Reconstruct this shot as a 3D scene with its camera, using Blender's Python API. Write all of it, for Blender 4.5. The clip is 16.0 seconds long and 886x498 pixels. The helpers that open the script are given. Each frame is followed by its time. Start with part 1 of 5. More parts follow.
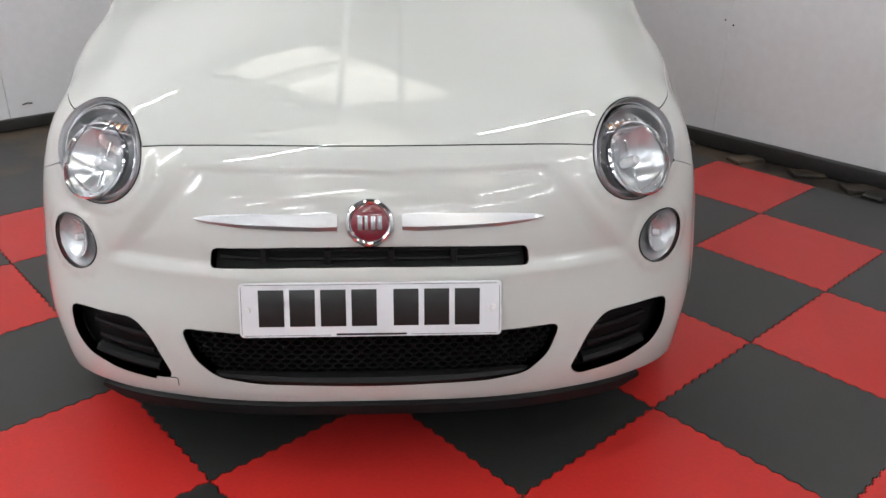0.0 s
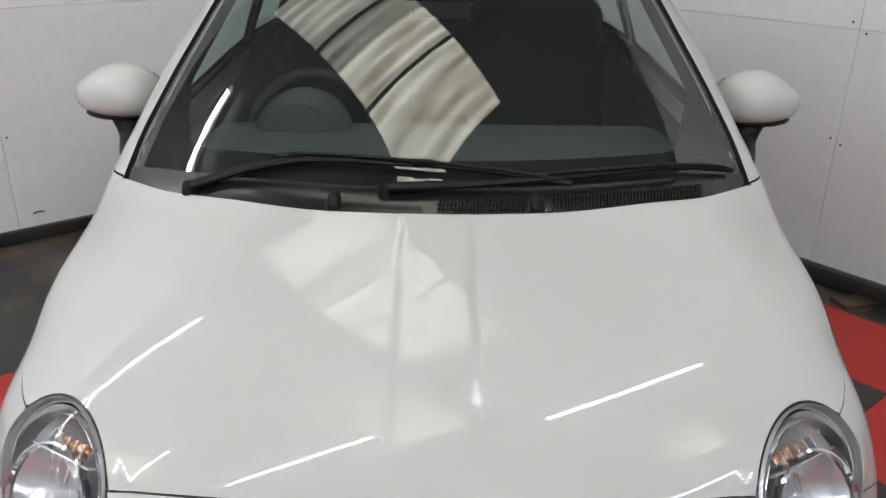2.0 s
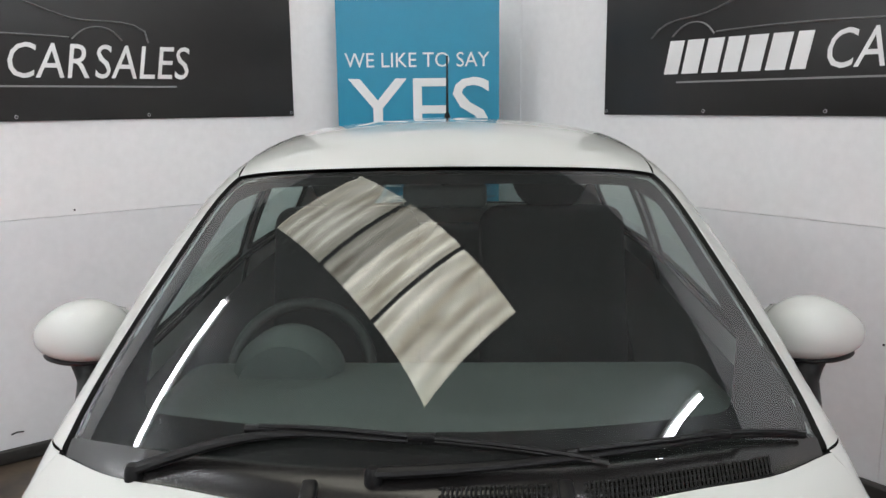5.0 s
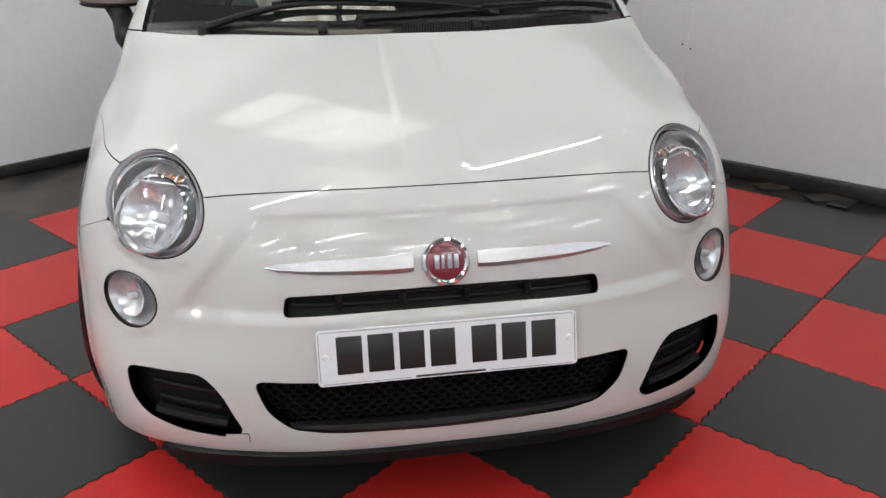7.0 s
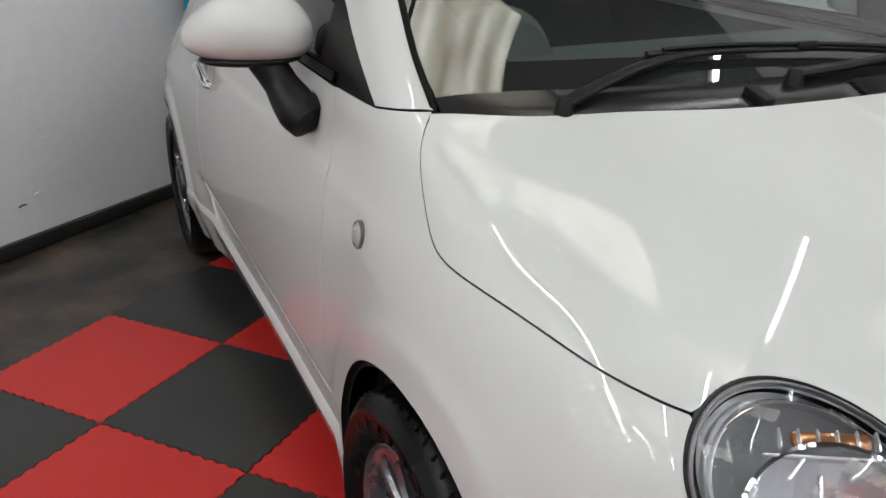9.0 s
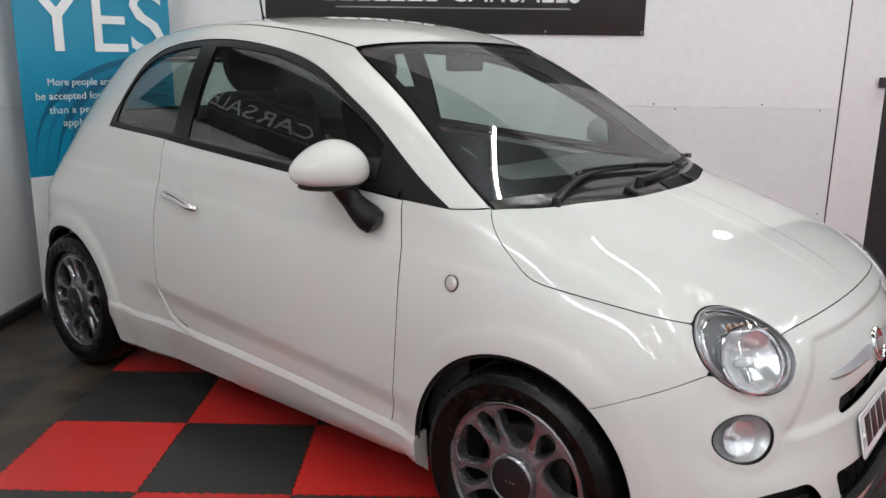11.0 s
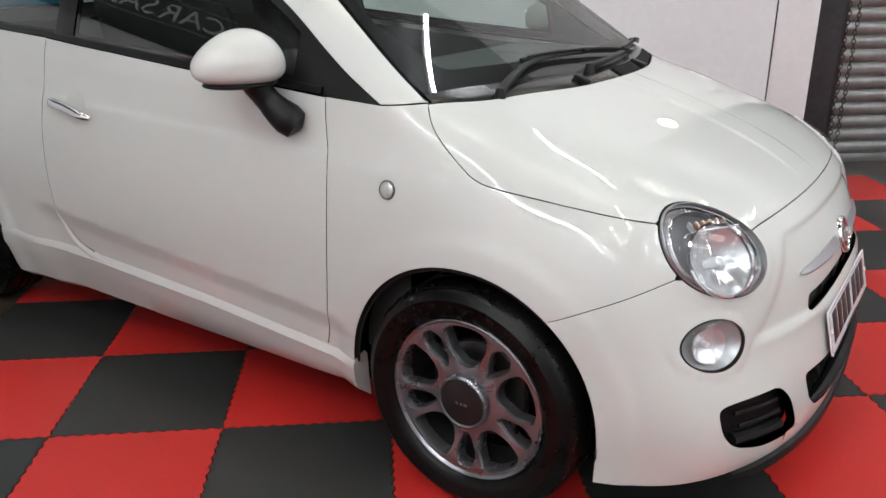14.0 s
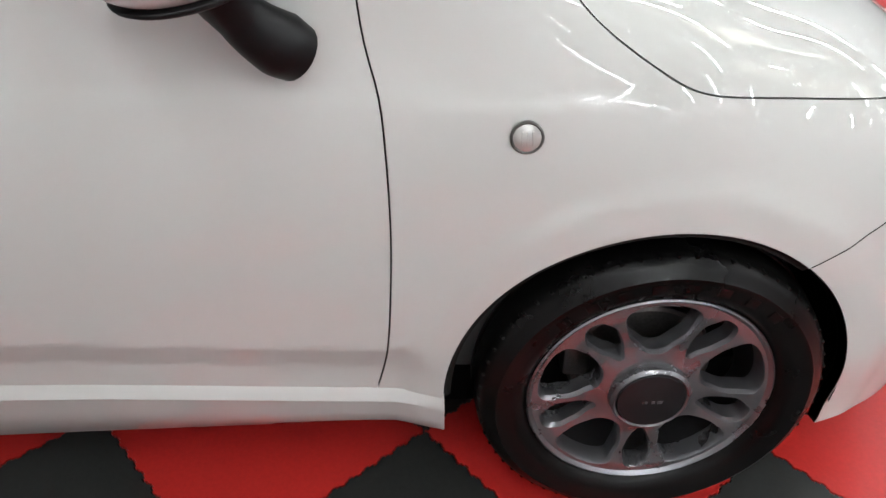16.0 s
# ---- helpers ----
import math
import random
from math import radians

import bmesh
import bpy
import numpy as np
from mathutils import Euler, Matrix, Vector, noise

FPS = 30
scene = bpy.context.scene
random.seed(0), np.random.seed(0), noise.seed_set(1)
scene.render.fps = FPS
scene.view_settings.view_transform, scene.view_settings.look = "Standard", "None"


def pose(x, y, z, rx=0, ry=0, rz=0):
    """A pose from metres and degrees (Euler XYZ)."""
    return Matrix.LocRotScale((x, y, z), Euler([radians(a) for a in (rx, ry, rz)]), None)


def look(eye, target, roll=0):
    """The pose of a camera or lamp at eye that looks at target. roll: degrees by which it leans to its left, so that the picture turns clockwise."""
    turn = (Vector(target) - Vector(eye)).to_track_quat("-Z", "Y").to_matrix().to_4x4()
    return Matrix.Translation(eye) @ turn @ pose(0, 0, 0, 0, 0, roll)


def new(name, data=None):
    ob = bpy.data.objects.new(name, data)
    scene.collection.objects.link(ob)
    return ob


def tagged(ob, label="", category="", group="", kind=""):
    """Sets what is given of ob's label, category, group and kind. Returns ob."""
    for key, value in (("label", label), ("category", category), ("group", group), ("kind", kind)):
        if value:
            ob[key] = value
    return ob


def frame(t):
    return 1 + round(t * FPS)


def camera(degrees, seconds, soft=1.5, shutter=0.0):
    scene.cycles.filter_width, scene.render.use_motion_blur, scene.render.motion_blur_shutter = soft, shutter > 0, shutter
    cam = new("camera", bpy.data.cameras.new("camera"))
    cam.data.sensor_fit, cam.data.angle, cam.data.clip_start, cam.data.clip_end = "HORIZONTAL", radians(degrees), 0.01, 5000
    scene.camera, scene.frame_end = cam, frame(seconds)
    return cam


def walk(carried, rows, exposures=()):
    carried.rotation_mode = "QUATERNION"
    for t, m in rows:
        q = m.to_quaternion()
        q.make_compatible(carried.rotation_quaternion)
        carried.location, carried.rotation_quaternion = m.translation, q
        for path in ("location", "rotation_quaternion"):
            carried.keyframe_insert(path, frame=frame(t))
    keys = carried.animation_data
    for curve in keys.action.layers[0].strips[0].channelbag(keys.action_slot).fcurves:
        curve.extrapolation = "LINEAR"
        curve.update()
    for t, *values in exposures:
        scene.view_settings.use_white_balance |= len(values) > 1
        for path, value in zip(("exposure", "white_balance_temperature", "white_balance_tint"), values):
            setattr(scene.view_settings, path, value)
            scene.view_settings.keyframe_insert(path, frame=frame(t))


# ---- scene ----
cam = camera(58.4, 16.0)
PATH = [
    (0, (0.067, -2.066, 1.194), (0.164, -0.25, 0.362), 0.7),
    (0.5, (0.029, -2.047, 1.192), (0.042, -0.241, 0.334), 0.3),
    (1, (0.001, -1.894, 1.279), (0.037, -0.125, 0.347), 0.4),
    (1.5, (0.003, -1.688, 1.385), (0.041, 0.087, 0.464), 0.4),
    (2, (0.006, -1.405, 1.465), (0.015, 0.437, 0.686), 0.7),
    (2.5, (-0.031, -1.053, 1.552), (-0.023, 0.859, 0.966), 0.3),
    (3, (-0.012, -0.75, 1.623), (-0.006, 1.206, 1.206), 0.3),
    (3.2, (0.012, -0.641, 1.647), (0.008, 1.325, 1.281), 0.4),
    (5.3, (0.044, -1.293, 1.47), (0.001, 0.674, 1.108), -0.6),
    (5.5, (0.053, -1.449, 1.405), (0.011, 0.506, 0.986), -0.3),
    (6, (0.017, -1.747, 1.249), (-0.015, 0.164, 0.658), -0.9),
    (6.5, (-0.122, -1.998, 1.205), (-0.05, -0.134, 0.483), -1.6),
    (7, (-0.232, -2.029, 1.207), (0.065, -0.205, 0.442), -0.5),
    (7.5, (-0.418, -1.901, 1.234), (-0.029, -0.115, 0.423), 0.7),
    (8, (-0.6, -1.565, 1.223), (-0.186, 0.206, 0.39), 2.2),
    (8.5, (-0.863, -1.209, 1.220), (-0.323, 0.546, 0.428), 1.3),
    (9, (-1.13, -0.862, 1.191), (-0.346, 0.823, 0.452), -0.6),
    (9.5, (-1.533, -0.588, 1.26), (-0.454, 0.967, 0.614), -0.7),
    (10, (-1.903, -0.651, 1.356), (-0.449, 0.61, 0.813), -0.0),
    (12.3, (-2.596, -1.381, 1.305), (-1.091, -0.135, 0.88), 0.9),
    (12.5, (-2.634, -1.322, 1.347), (-1.102, -0.126, 0.876), 0.3),
    (13, (-2.613, -1.293, 1.344), (-1.08, -0.118, 0.825), 0.2),
    (13.5, (-2.442, -1.138, 1.283), (-0.905, 0.001, 0.699), -0.1),
    (14, (-2.146, -0.877, 1.273), (-0.602, 0.185, 0.575), -0.4),
    (14.5, (-1.93, -0.546, 1.232), (-0.288, 0.159, 0.333), -2.2),
    (15, (-1.775, -0.239, 1.256), (-0.147, 0.094, 0.143), -2.65),
    (15.5, (-1.674, 0.031, 1.239), (-0.054, 0.18, 0.075), -1.79),
    (16, (-1.700, 0.372, 1.255), (-0.081, 0.317, 0.092), -0.31),
]
walk(cam, [(t, look(eye, target, roll)) for t, eye, target, roll in PATH], [(0, -0.42), (1, -0.38), (2, -0.62), (3, -0.22), (5.5, -0.45), (6, -0.65), (7, -0.42), (8, -0.55), (9, -0.58), (9.5, -0.28), (10, -0.42), (12.5, -0.27), (14, -0.27), (16, -0.2)])

# ---- world and lights ----
world = bpy.data.worlds.new("world")
scene.world = world
world.use_nodes = True
world.node_tree.nodes["Background"].inputs[0].default_value = (0.75, 0.85, 1.0, 1)
world.node_tree.nodes["Background"].inputs[1].default_value = 0.35
CEILING = 4.0

# the room stands turned to the car: u along the wall with the shutter's normal, v towards the other wall
ROOM = pose(0, 0, 0, 0, 0, 39.1)
WALL_U, WALL_V = 2.42, 2.90
FAR_U, FAR_V = -7.5, -8.0


def in_room(u, v, z, rx=0, ry=0, rz=0):
    return ROOM @ pose(u, v, z, rx, ry, rz)


# ---- the car's body shape: one smooth implicit surface, metres, front axle at y = 0 ----
def spline(xs, ys):
    """A natural cubic through the given knots, straight beyond its ends; takes arrays."""
    xs, ys = np.array(xs, float), np.array(ys, float)
    h, n = np.diff(xs), len(xs)
    a, b = np.eye(n), np.zeros(n)
    for i in range(1, n - 1):
        a[i, i - 1 : i + 2] = h[i - 1], 2 * (h[i - 1] + h[i]), h[i]
        b[i] = 6 * ((ys[i + 1] - ys[i]) / h[i] - (ys[i] - ys[i - 1]) / h[i - 1])
    m = np.linalg.solve(a, b)

    def at(x):
        x = np.asarray(x, float)
        c = np.clip(x, xs[0], xs[-1])
        i = np.clip(np.searchsorted(xs, c) - 1, 0, n - 2)
        d, e, k = c - xs[i], xs[i + 1] - c, h[i]
        v = (m[i] * e**3 + m[i + 1] * d**3) / (6 * k) + (ys[i] / k - m[i] * k / 6) * e + (ys[i + 1] / k - m[i + 1] * k / 6) * d
        s0 = (ys[1] - ys[0]) / h[0] - h[0] * (2 * m[0] + m[1]) / 6
        s1 = (ys[-1] - ys[-2]) / h[-1] + h[-1] * (m[-2] + 2 * m[-1]) / 6
        return v + s0 * np.minimum(x - xs[0], 0) + s1 * np.maximum(x - xs[-1], 0)

    return at


def smax(a, b, r):
    return 0.5 * (a + b + np.sqrt((a - b) ** 2 + r * r))


def smin(a, b, r):
    return 0.5 * (a + b - np.sqrt((a - b) ** 2 + r * r))


def step(a, b, x):
    t = np.clip((x - a) / (b - a), 0, 1)
    return t * t * t * (t * (6 * t - 15) + 10)


WHEEL_Z, ARCH = 0.287, 0.333
PLAN = spline([-0.7, -0.55, -0.42, -0.3, -0.18, -0.05, 0.1, 0.25, 0.45, 0.9, 1.4, 1.9, 2.3, 2.5, 2.65, 2.8], [0.65, 0.712, 0.762, 0.79, 0.805, 0.81, 0.806, 0.79, 0.787, 0.792, 0.8, 0.806, 0.808, 0.79, 0.745, 0.66])
FLANK = spline([0.15, 0.3, 0.45, 0.58, 0.7, 0.78, 0.86, 0.95, 1.0, 1.1, 1.2, 1.3, 1.4, 1.5], [0.006, 0.003, 0.001, 0.0, 0.008, 0.02, 0.037, 0.056, 0.070, 0.100, 0.135, 0.177, 0.227, 0.287])
HOOD = spline([-0.75, -0.58, -0.5, -0.4, -0.3, -0.2, -0.1, 0.0, 0.1, 0.2, 0.4], [0.62, 0.740, 0.788, 0.836, 0.874, 0.907, 0.937, 0.963, 0.985, 1.003, 1.03])
SCREEN = spline([0.0, 0.08, 0.3, 0.55, 0.8, 0.9], [0.95, 1.0, 1.14, 1.29, 1.418, 1.462])
ROOF = spline([0.6, 0.85, 1.0, 1.2, 1.45, 1.7, 2.0, 2.3, 2.5, 2.7], [1.385, 1.442, 1.466, 1.486, 1.495, 1.492, 1.473, 1.433, 1.395, 1.335])
NOSE = spline([0.15, 0.22, 0.3, 0.4, 0.476, 0.53, 0.6, 0.66, 0.72, 0.78, 0.85], [-0.655, -0.69, -0.697, -0.687, -0.672, -0.669, -0.657, -0.637, -0.606, -0.55, -0.45])
SQUARE = spline([0.15, 0.25, 0.33, 0.42, 0.52, 0.62, 0.72], [0.8, 0.73, 0.72, 0.8, 0.93, 1.0, 1.0])
TAIL = spline([0.2, 0.35, 0.6, 0.8, 0.95, 1.1, 1.25, 1.38, 1.5], [2.78, 2.83, 2.85, 2.83, 2.78, 2.7, 2.6, 2.48, 2.3])


def moustache(x, z):
    """The shallow recessed field round the chrome bars."""
    half = 0.535 - 0.9 * np.maximum(z - 0.5, 0)
    return step(0.03, -0.045, np.abs(x) - half) * step(0.700, 0.672, z) * step(0.485, 0.52, z)


def body(x, y, z):
    """Below zero inside the car, above it outside."""
    ax = np.sqrt(x * x + 1e-6)
    d0, d1 = np.hypot(y, z - WHEEL_Z), np.hypot(y - 2.3, z - WHEEL_Z)
    flare = 0.005 * step(0.425, 0.375, d0) + 0.011 * step(0.42, 0.365, d1)
    lean = 0.2 * step(0.06, -0.27, y) * smax(z - 0.61, 0, 0.07) * (0.8 + 0.2 * step(0.365, 0.425, d0))
    side = PLAN(y) - FLANK(z) - 0.25 * np.maximum(y - 1.3, 0) ** 2 * np.maximum(z - 0.75, 0) + flare - lean
    bend = 0.404 + 0.07 * (y - 0.445) - z
    tuck = (smax(bend, 0, 0.004) - 0.8 * smax(bend - 0.05, 0, 0.006)) * step(0.3, 0.44, y) * step(1.85, 1.6, y)
    crease = 0.004 * step(0.80, 0.83, z - 0.035 * (y - 0.4)) * step(0.95, 0.87, z - 0.035 * (y - 0.4)) * step(-0.1, 0.2, y)
    side = side - 0.32 * tuck - crease - 0.012 * step(0.36, 0.2, z) * step(-0.02, -0.2, y)
    hood = HOOD(y) - 0.085 * x * x + 0.0042 * step(0.073, 0.052, ax) * step(-0.58, -0.42, y) * step(0.06, -0.16, y)
    q = y - 0.24 * x * x
    cabin = smin(SCREEN(q) - 0.05 * x * x, ROOF(y) - 0.14 * x * x, 0.03)
    top = smax(hood, cabin, 0.02)
    front = NOSE(z) + 0.64 * SQUARE(z) * ax**2.9 + 0.013 * moustache(x, z)
    collar = 0.005 * step(1.45, 1.08, np.hypot((ax - 0.624) / 0.061, (z - 0.511) / 0.0545)) + 0.004 * step(1.32, 1.06, np.hypot((ax - 0.558) / 0.104, (z - 0.691) / 0.089))
    front = front - collar * step(-0.1, -0.3, y)
    r = 0.10 + 0.02 * step(-0.4, -0.1, y) - 0.05 * step(-0.02, 0.34, y)
    f = smax(ax - side, (z - top) * 0.9, r)
    f = smax(f, front - y, 0.065)
    return smax(f, y - TAIL(z) + 0.3 * x * x, 0.08)


def march(start, end, rounds=27):
    """Where the way from outside the car to inside it meets the surface, and the normals there."""
    a, b = start.copy(), end.copy()
    for _ in range(rounds):
        mid = (a + b) / 2
        inside = (body(*mid.T) < 0)[:, None]
        a, b = np.where(inside, a, mid), np.where(inside, mid, b)
    p = (a + b) / 2
    e = 1e-4
    n = np.stack([body(*(p + e * k).T) - body(*(p - e * k).T) for k in np.eye(3)], 1)
    return p, n / np.linalg.norm(n, axis=1, keepdims=True)


def from_side(uv):
    """The near flank (x < 0) over points of (y, z)."""
    uv = np.atleast_2d(uv)
    zero = 0 * uv[:, 0]
    return march(np.stack([zero - 1.3, uv[:, 0], uv[:, 1]], 1), np.stack([zero, uv[:, 0], uv[:, 1]], 1))


def from_top(uv):
    """The upper surface over points of (x, y)."""
    uv = np.atleast_2d(uv)
    zero = 0 * uv[:, 0]
    return march(np.stack([uv[:, 0], uv[:, 1], zero + 2], 1), np.stack([uv[:, 0], uv[:, 1], zero + 0.45], 1))


def from_front(uv):
    """The nose over points of (x, z)."""
    uv = np.atleast_2d(uv)
    zero = 0 * uv[:, 0]
    return march(np.stack([uv[:, 0], zero - 1.4, uv[:, 1]], 1), np.stack([uv[:, 0], zero + 0.3, uv[:, 1]], 1))


ROUND_Y, ROUND_R = 0.25, 0.8


def from_round(uv):
    """The bumper over points of (arc, z) on a drum of radius ROUND_R about an upright axis."""
    uv = np.atleast_2d(uv)
    a, zero = uv[:, 0] / ROUND_R, 0 * uv[:, 0]
    out = np.stack([np.sin(a) * 1.6, ROUND_Y - np.cos(a) * 1.6, uv[:, 1]], 1)
    return march(out, np.stack([zero, zero + ROUND_Y, uv[:, 1]], 1))


def to_round(p):
    return np.stack([np.arctan2(p[:, 0], ROUND_Y - p[:, 1]) * ROUND_R, p[:, 2]], 1)


def from_tail(uv):
    uv = np.atleast_2d(uv)
    a, zero = uv[:, 0] / ROUND_R, 0 * uv[:, 0]
    out = np.stack([np.sin(a) * 1.8, 1.9 + np.cos(a) * 1.8, uv[:, 1]], 1)
    return march(out, np.stack([zero, zero + 1.9, uv[:, 1]], 1))


def to_tail(p):
    return np.stack([np.arctan2(p[:, 0], p[:, 1] - 1.9) * ROUND_R, p[:, 2]], 1)


# ---- end of the body shape ----
# ---- materials ----
def material(name, colour, rough=0.5, metal=0.0, coat=0.0, grain=0.0, scale=40.0, bump=0.0, stain=0.0, stain_scale=3.0, spec=0.5, emit=0.0, coat_rough=0.03, tone=None):
    """A principled surface with fine grain, broad stains and a little relief, in metres of its own object."""
    m = bpy.data.materials.new(name)
    m.use_nodes = True
    nt = m.node_tree
    p = nt.nodes["Principled BSDF"]
    link = nt.links.new
    p.inputs["Base Color"].default_value = (*colour, 1)
    p.inputs["Roughness"].default_value = rough
    p.inputs["Metallic"].default_value = metal
    p.inputs["Specular IOR Level"].default_value = spec
    p.inputs["Coat Weight"].default_value = coat
    p.inputs["Coat Roughness"].default_value = coat_rough
    if emit:
        p.inputs["Emission Color"].default_value = (*colour, 1)
        p.inputs["Emission Strength"].default_value = emit
    if grain or bump or stain:
        geo = nt.nodes.new("ShaderNodeNewGeometry")
        fine = nt.nodes.new("ShaderNodeTexNoise")
        fine.inputs["Scale"].default_value, fine.inputs["Detail"].default_value = scale, 5
        link(geo.outputs["Position"], fine.inputs["Vector"])
        broad = nt.nodes.new("ShaderNodeTexNoise")
        broad.inputs["Scale"].default_value, broad.inputs["Detail"].default_value, broad.inputs["Roughness"].default_value = stain_scale, 6, 0.65
        link(geo.outputs["Position"], broad.inputs["Vector"])
        mix1 = nt.nodes.new("ShaderNodeMix")
        mix1.data_type, mix1.blend_type = "RGBA", "MULTIPLY"
        mix1.inputs[6].default_value = (*colour, 1)
        ramp = nt.nodes.new("ShaderNodeValToRGB")
        ramp.color_ramp.elements[0].position, ramp.color_ramp.elements[1].position = 0.3, 0.7
        low = 1 - grain
        ramp.color_ramp.elements[0].color, ramp.color_ramp.elements[1].color = (low, low, low, 1), (1, 1, 1, 1)
        link(fine.outputs["Fac"], ramp.inputs["Fac"])
        mix1.inputs[0].default_value = 1.0
        link(ramp.outputs["Color"], mix1.inputs[7])
        mix2 = nt.nodes.new("ShaderNodeMix")
        mix2.data_type = "RGBA"
        ramp2 = nt.nodes.new("ShaderNodeValToRGB")
        ramp2.color_ramp.elements[0].position, ramp2.color_ramp.elements[1].position = 0.42, 0.72
        ramp2.color_ramp.elements[0].color, ramp2.color_ramp.elements[1].color = (0, 0, 0, 1), (stain, stain, stain, 1)
        link(broad.outputs["Fac"], ramp2.inputs["Fac"])
        link(ramp2.outputs["Color"], mix2.inputs[0])
        link(mix1.outputs[2], mix2.inputs[6])
        mix2.inputs[7].default_value = (*(tone or [c * 0.55 for c in colour]), 1)
        link(mix2.outputs[2], p.inputs["Base Color"])
        if bump:
            b = nt.nodes.new("ShaderNodeBump")
            b.inputs["Strength"].default_value, b.inputs["Distance"].default_value = bump, 0.002
            link(fine.outputs["Fac"], b.inputs["Height"])
            link(b.outputs["Normal"], p.inputs["Normal"])
        r = nt.nodes.new("ShaderNodeMapRange")
        r.inputs["To Min"].default_value, r.inputs["To Max"].default_value = max(rough - 0.08, 0.02), min(rough + 0.1, 1)
        link(broad.outputs["Fac"], r.inputs["Value"])
        link(r.outputs["Result"], p.inputs["Roughness"])
    return m


def glass(name, tint, mirror=0.08, rough=0.0, film=0.0):
    """A thin pane: clear with a tint, and a mirror that strengthens towards grazing, the same from both sides."""
    m = bpy.data.materials.new(name)
    m.use_nodes = True
    nt = m.node_tree
    nt.nodes.clear()
    out, mix = nt.nodes.new("ShaderNodeOutputMaterial"), nt.nodes.new("ShaderNodeMixShader")
    clear, shine, edge = nt.nodes.new("ShaderNodeBsdfTransparent"), nt.nodes.new("ShaderNodeBsdfGlossy"), nt.nodes.new("ShaderNodeLayerWeight")
    power, scale = nt.nodes.new("ShaderNodeMath"), nt.nodes.new("ShaderNodeMath")
    clear.inputs[0].default_value = (*tint, 1)
    shine.inputs["Roughness"].default_value = rough
    edge.inputs[0].default_value = 0.5
    power.operation, scale.operation = "POWER", "MULTIPLY_ADD"
    power.inputs[1].default_value, scale.inputs[1].default_value, scale.inputs[2].default_value = 5.0, 0.62 - mirror, mirror
    # film: a pale diffuse haze painted over the pane, lifting the dark behind
    haze, veil, no, spread = (nt.nodes.new("ShaderNode" + k) for k in ("BsdfDiffuse", "MixShader", "TexNoise", "MapRange"))
    haze.inputs[0].default_value = (0.62, 0.66, 0.64, 1)
    no.inputs["Scale"].default_value, no.inputs["Detail"].default_value = 6.0, 6
    spread.inputs["To Min"].default_value, spread.inputs["To Max"].default_value = 0.5 * film, 1.5 * film
    for a, b in ((no.outputs["Fac"], spread.inputs["Value"]), (spread.outputs["Result"], veil.inputs[0]), (clear.outputs[0], veil.inputs[1]), (haze.outputs[0], veil.inputs[2])):
        nt.links.new(a, b)
    for a, b in ((edge.outputs["Facing"], power.inputs[0]), (power.outputs[0], scale.inputs[0]), (scale.outputs[0], mix.inputs[0]), (veil.outputs[0], mix.inputs[1]), (shine.outputs[0], mix.inputs[2]), (mix.outputs[0], out.inputs[0])):
        nt.links.new(a, b)
    return m


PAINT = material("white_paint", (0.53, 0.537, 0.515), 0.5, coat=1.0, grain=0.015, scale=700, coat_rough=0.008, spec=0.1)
SHUT = material("shut_line", (0.003, 0.003, 0.003), 0.9, spec=0.0)
SEAM = material("panel_gap", (0.014, 0.0135, 0.013), 0.8, spec=0.1)
GRILLE = material("grille_black", (0.006, 0.006, 0.0065), 0.55, spec=0.2)
BLACK = material("black_plastic", (0.006, 0.006, 0.0065), 0.4, spec=0.2, grain=0.25, scale=900, bump=0.02)
GLOSS = material("black_gloss", (0.010, 0.010, 0.011), 0.35, spec=0.3)
RUBBER = material("tyre_rubber", (0.003, 0.003, 0.003), 0.27, spec=0.14, grain=0.3, scale=300, bump=0.012, stain=0.25, tone=(0.018, 0.017, 0.016))
COWL_BLACK = material("cowl_black", (0.012, 0.011, 0.011), 0.24, spec=0.5, grain=0.2, scale=500, bump=0.02)
SEAL = material("black_seal", (0.006, 0.006, 0.006), 0.3, spec=0.25)
CHROME = material("chrome", (0.82, 0.82, 0.83), 0.06, metal=1.0)
SATIN = material("satin_chrome", (0.48, 0.48, 0.50), 0.28, metal=0.9)
ALLOY = material("grey_alloy", (0.20, 0.198, 0.21), 0.26, metal=0.8, coat=0.3, grain=0.05, scale=900)
# alloy grey darkened, painting in the shade behind the spokes
BARREL = material("rim_barrel_shaded", (0.03, 0.03, 0.032), 0.5, metal=0.5)
STEEL = material("brake_steel", (0.10, 0.095, 0.09), 0.4, metal=0.9, grain=0.3, scale=200)
SILVER = material("lamp_silver", (0.78, 0.79, 0.80), 0.22, metal=0.4, coat=0.5)
RED_ENAMEL = material("red_enamel", (0.16, 0.008, 0.02), 0.25, coat=1.0)
PLATE = material("plate_white", (0.72, 0.73, 0.76), 0.3, coat=0.4)
INK = material("plate_ink", (0.01, 0.01, 0.01), 0.4)
WINDSCREEN = glass("windscreen_glass", (0.78, 0.86, 0.83), 0.12, film=0.022)
SIDEGLASS = glass("side_glass", (0.60, 0.70, 0.67), 0.12, film=0.004)
LENS = glass("lamp_lens", (0.97, 0.98, 0.99), 0.05)
CABIN = material("cabin_plastic", (0.03, 0.032, 0.032), 0.6, spec=0.3, grain=0.25, scale=400, bump=0.1)
DASH = material("dash_plastic", (0.085, 0.094, 0.092), 0.6, spec=0.3, grain=0.25, scale=400, bump=0.1)
CLOTH = material("seat_cloth", (0.009, 0.009, 0.010), 0.9, spec=0.2, grain=0.4, scale=600, bump=0.25)
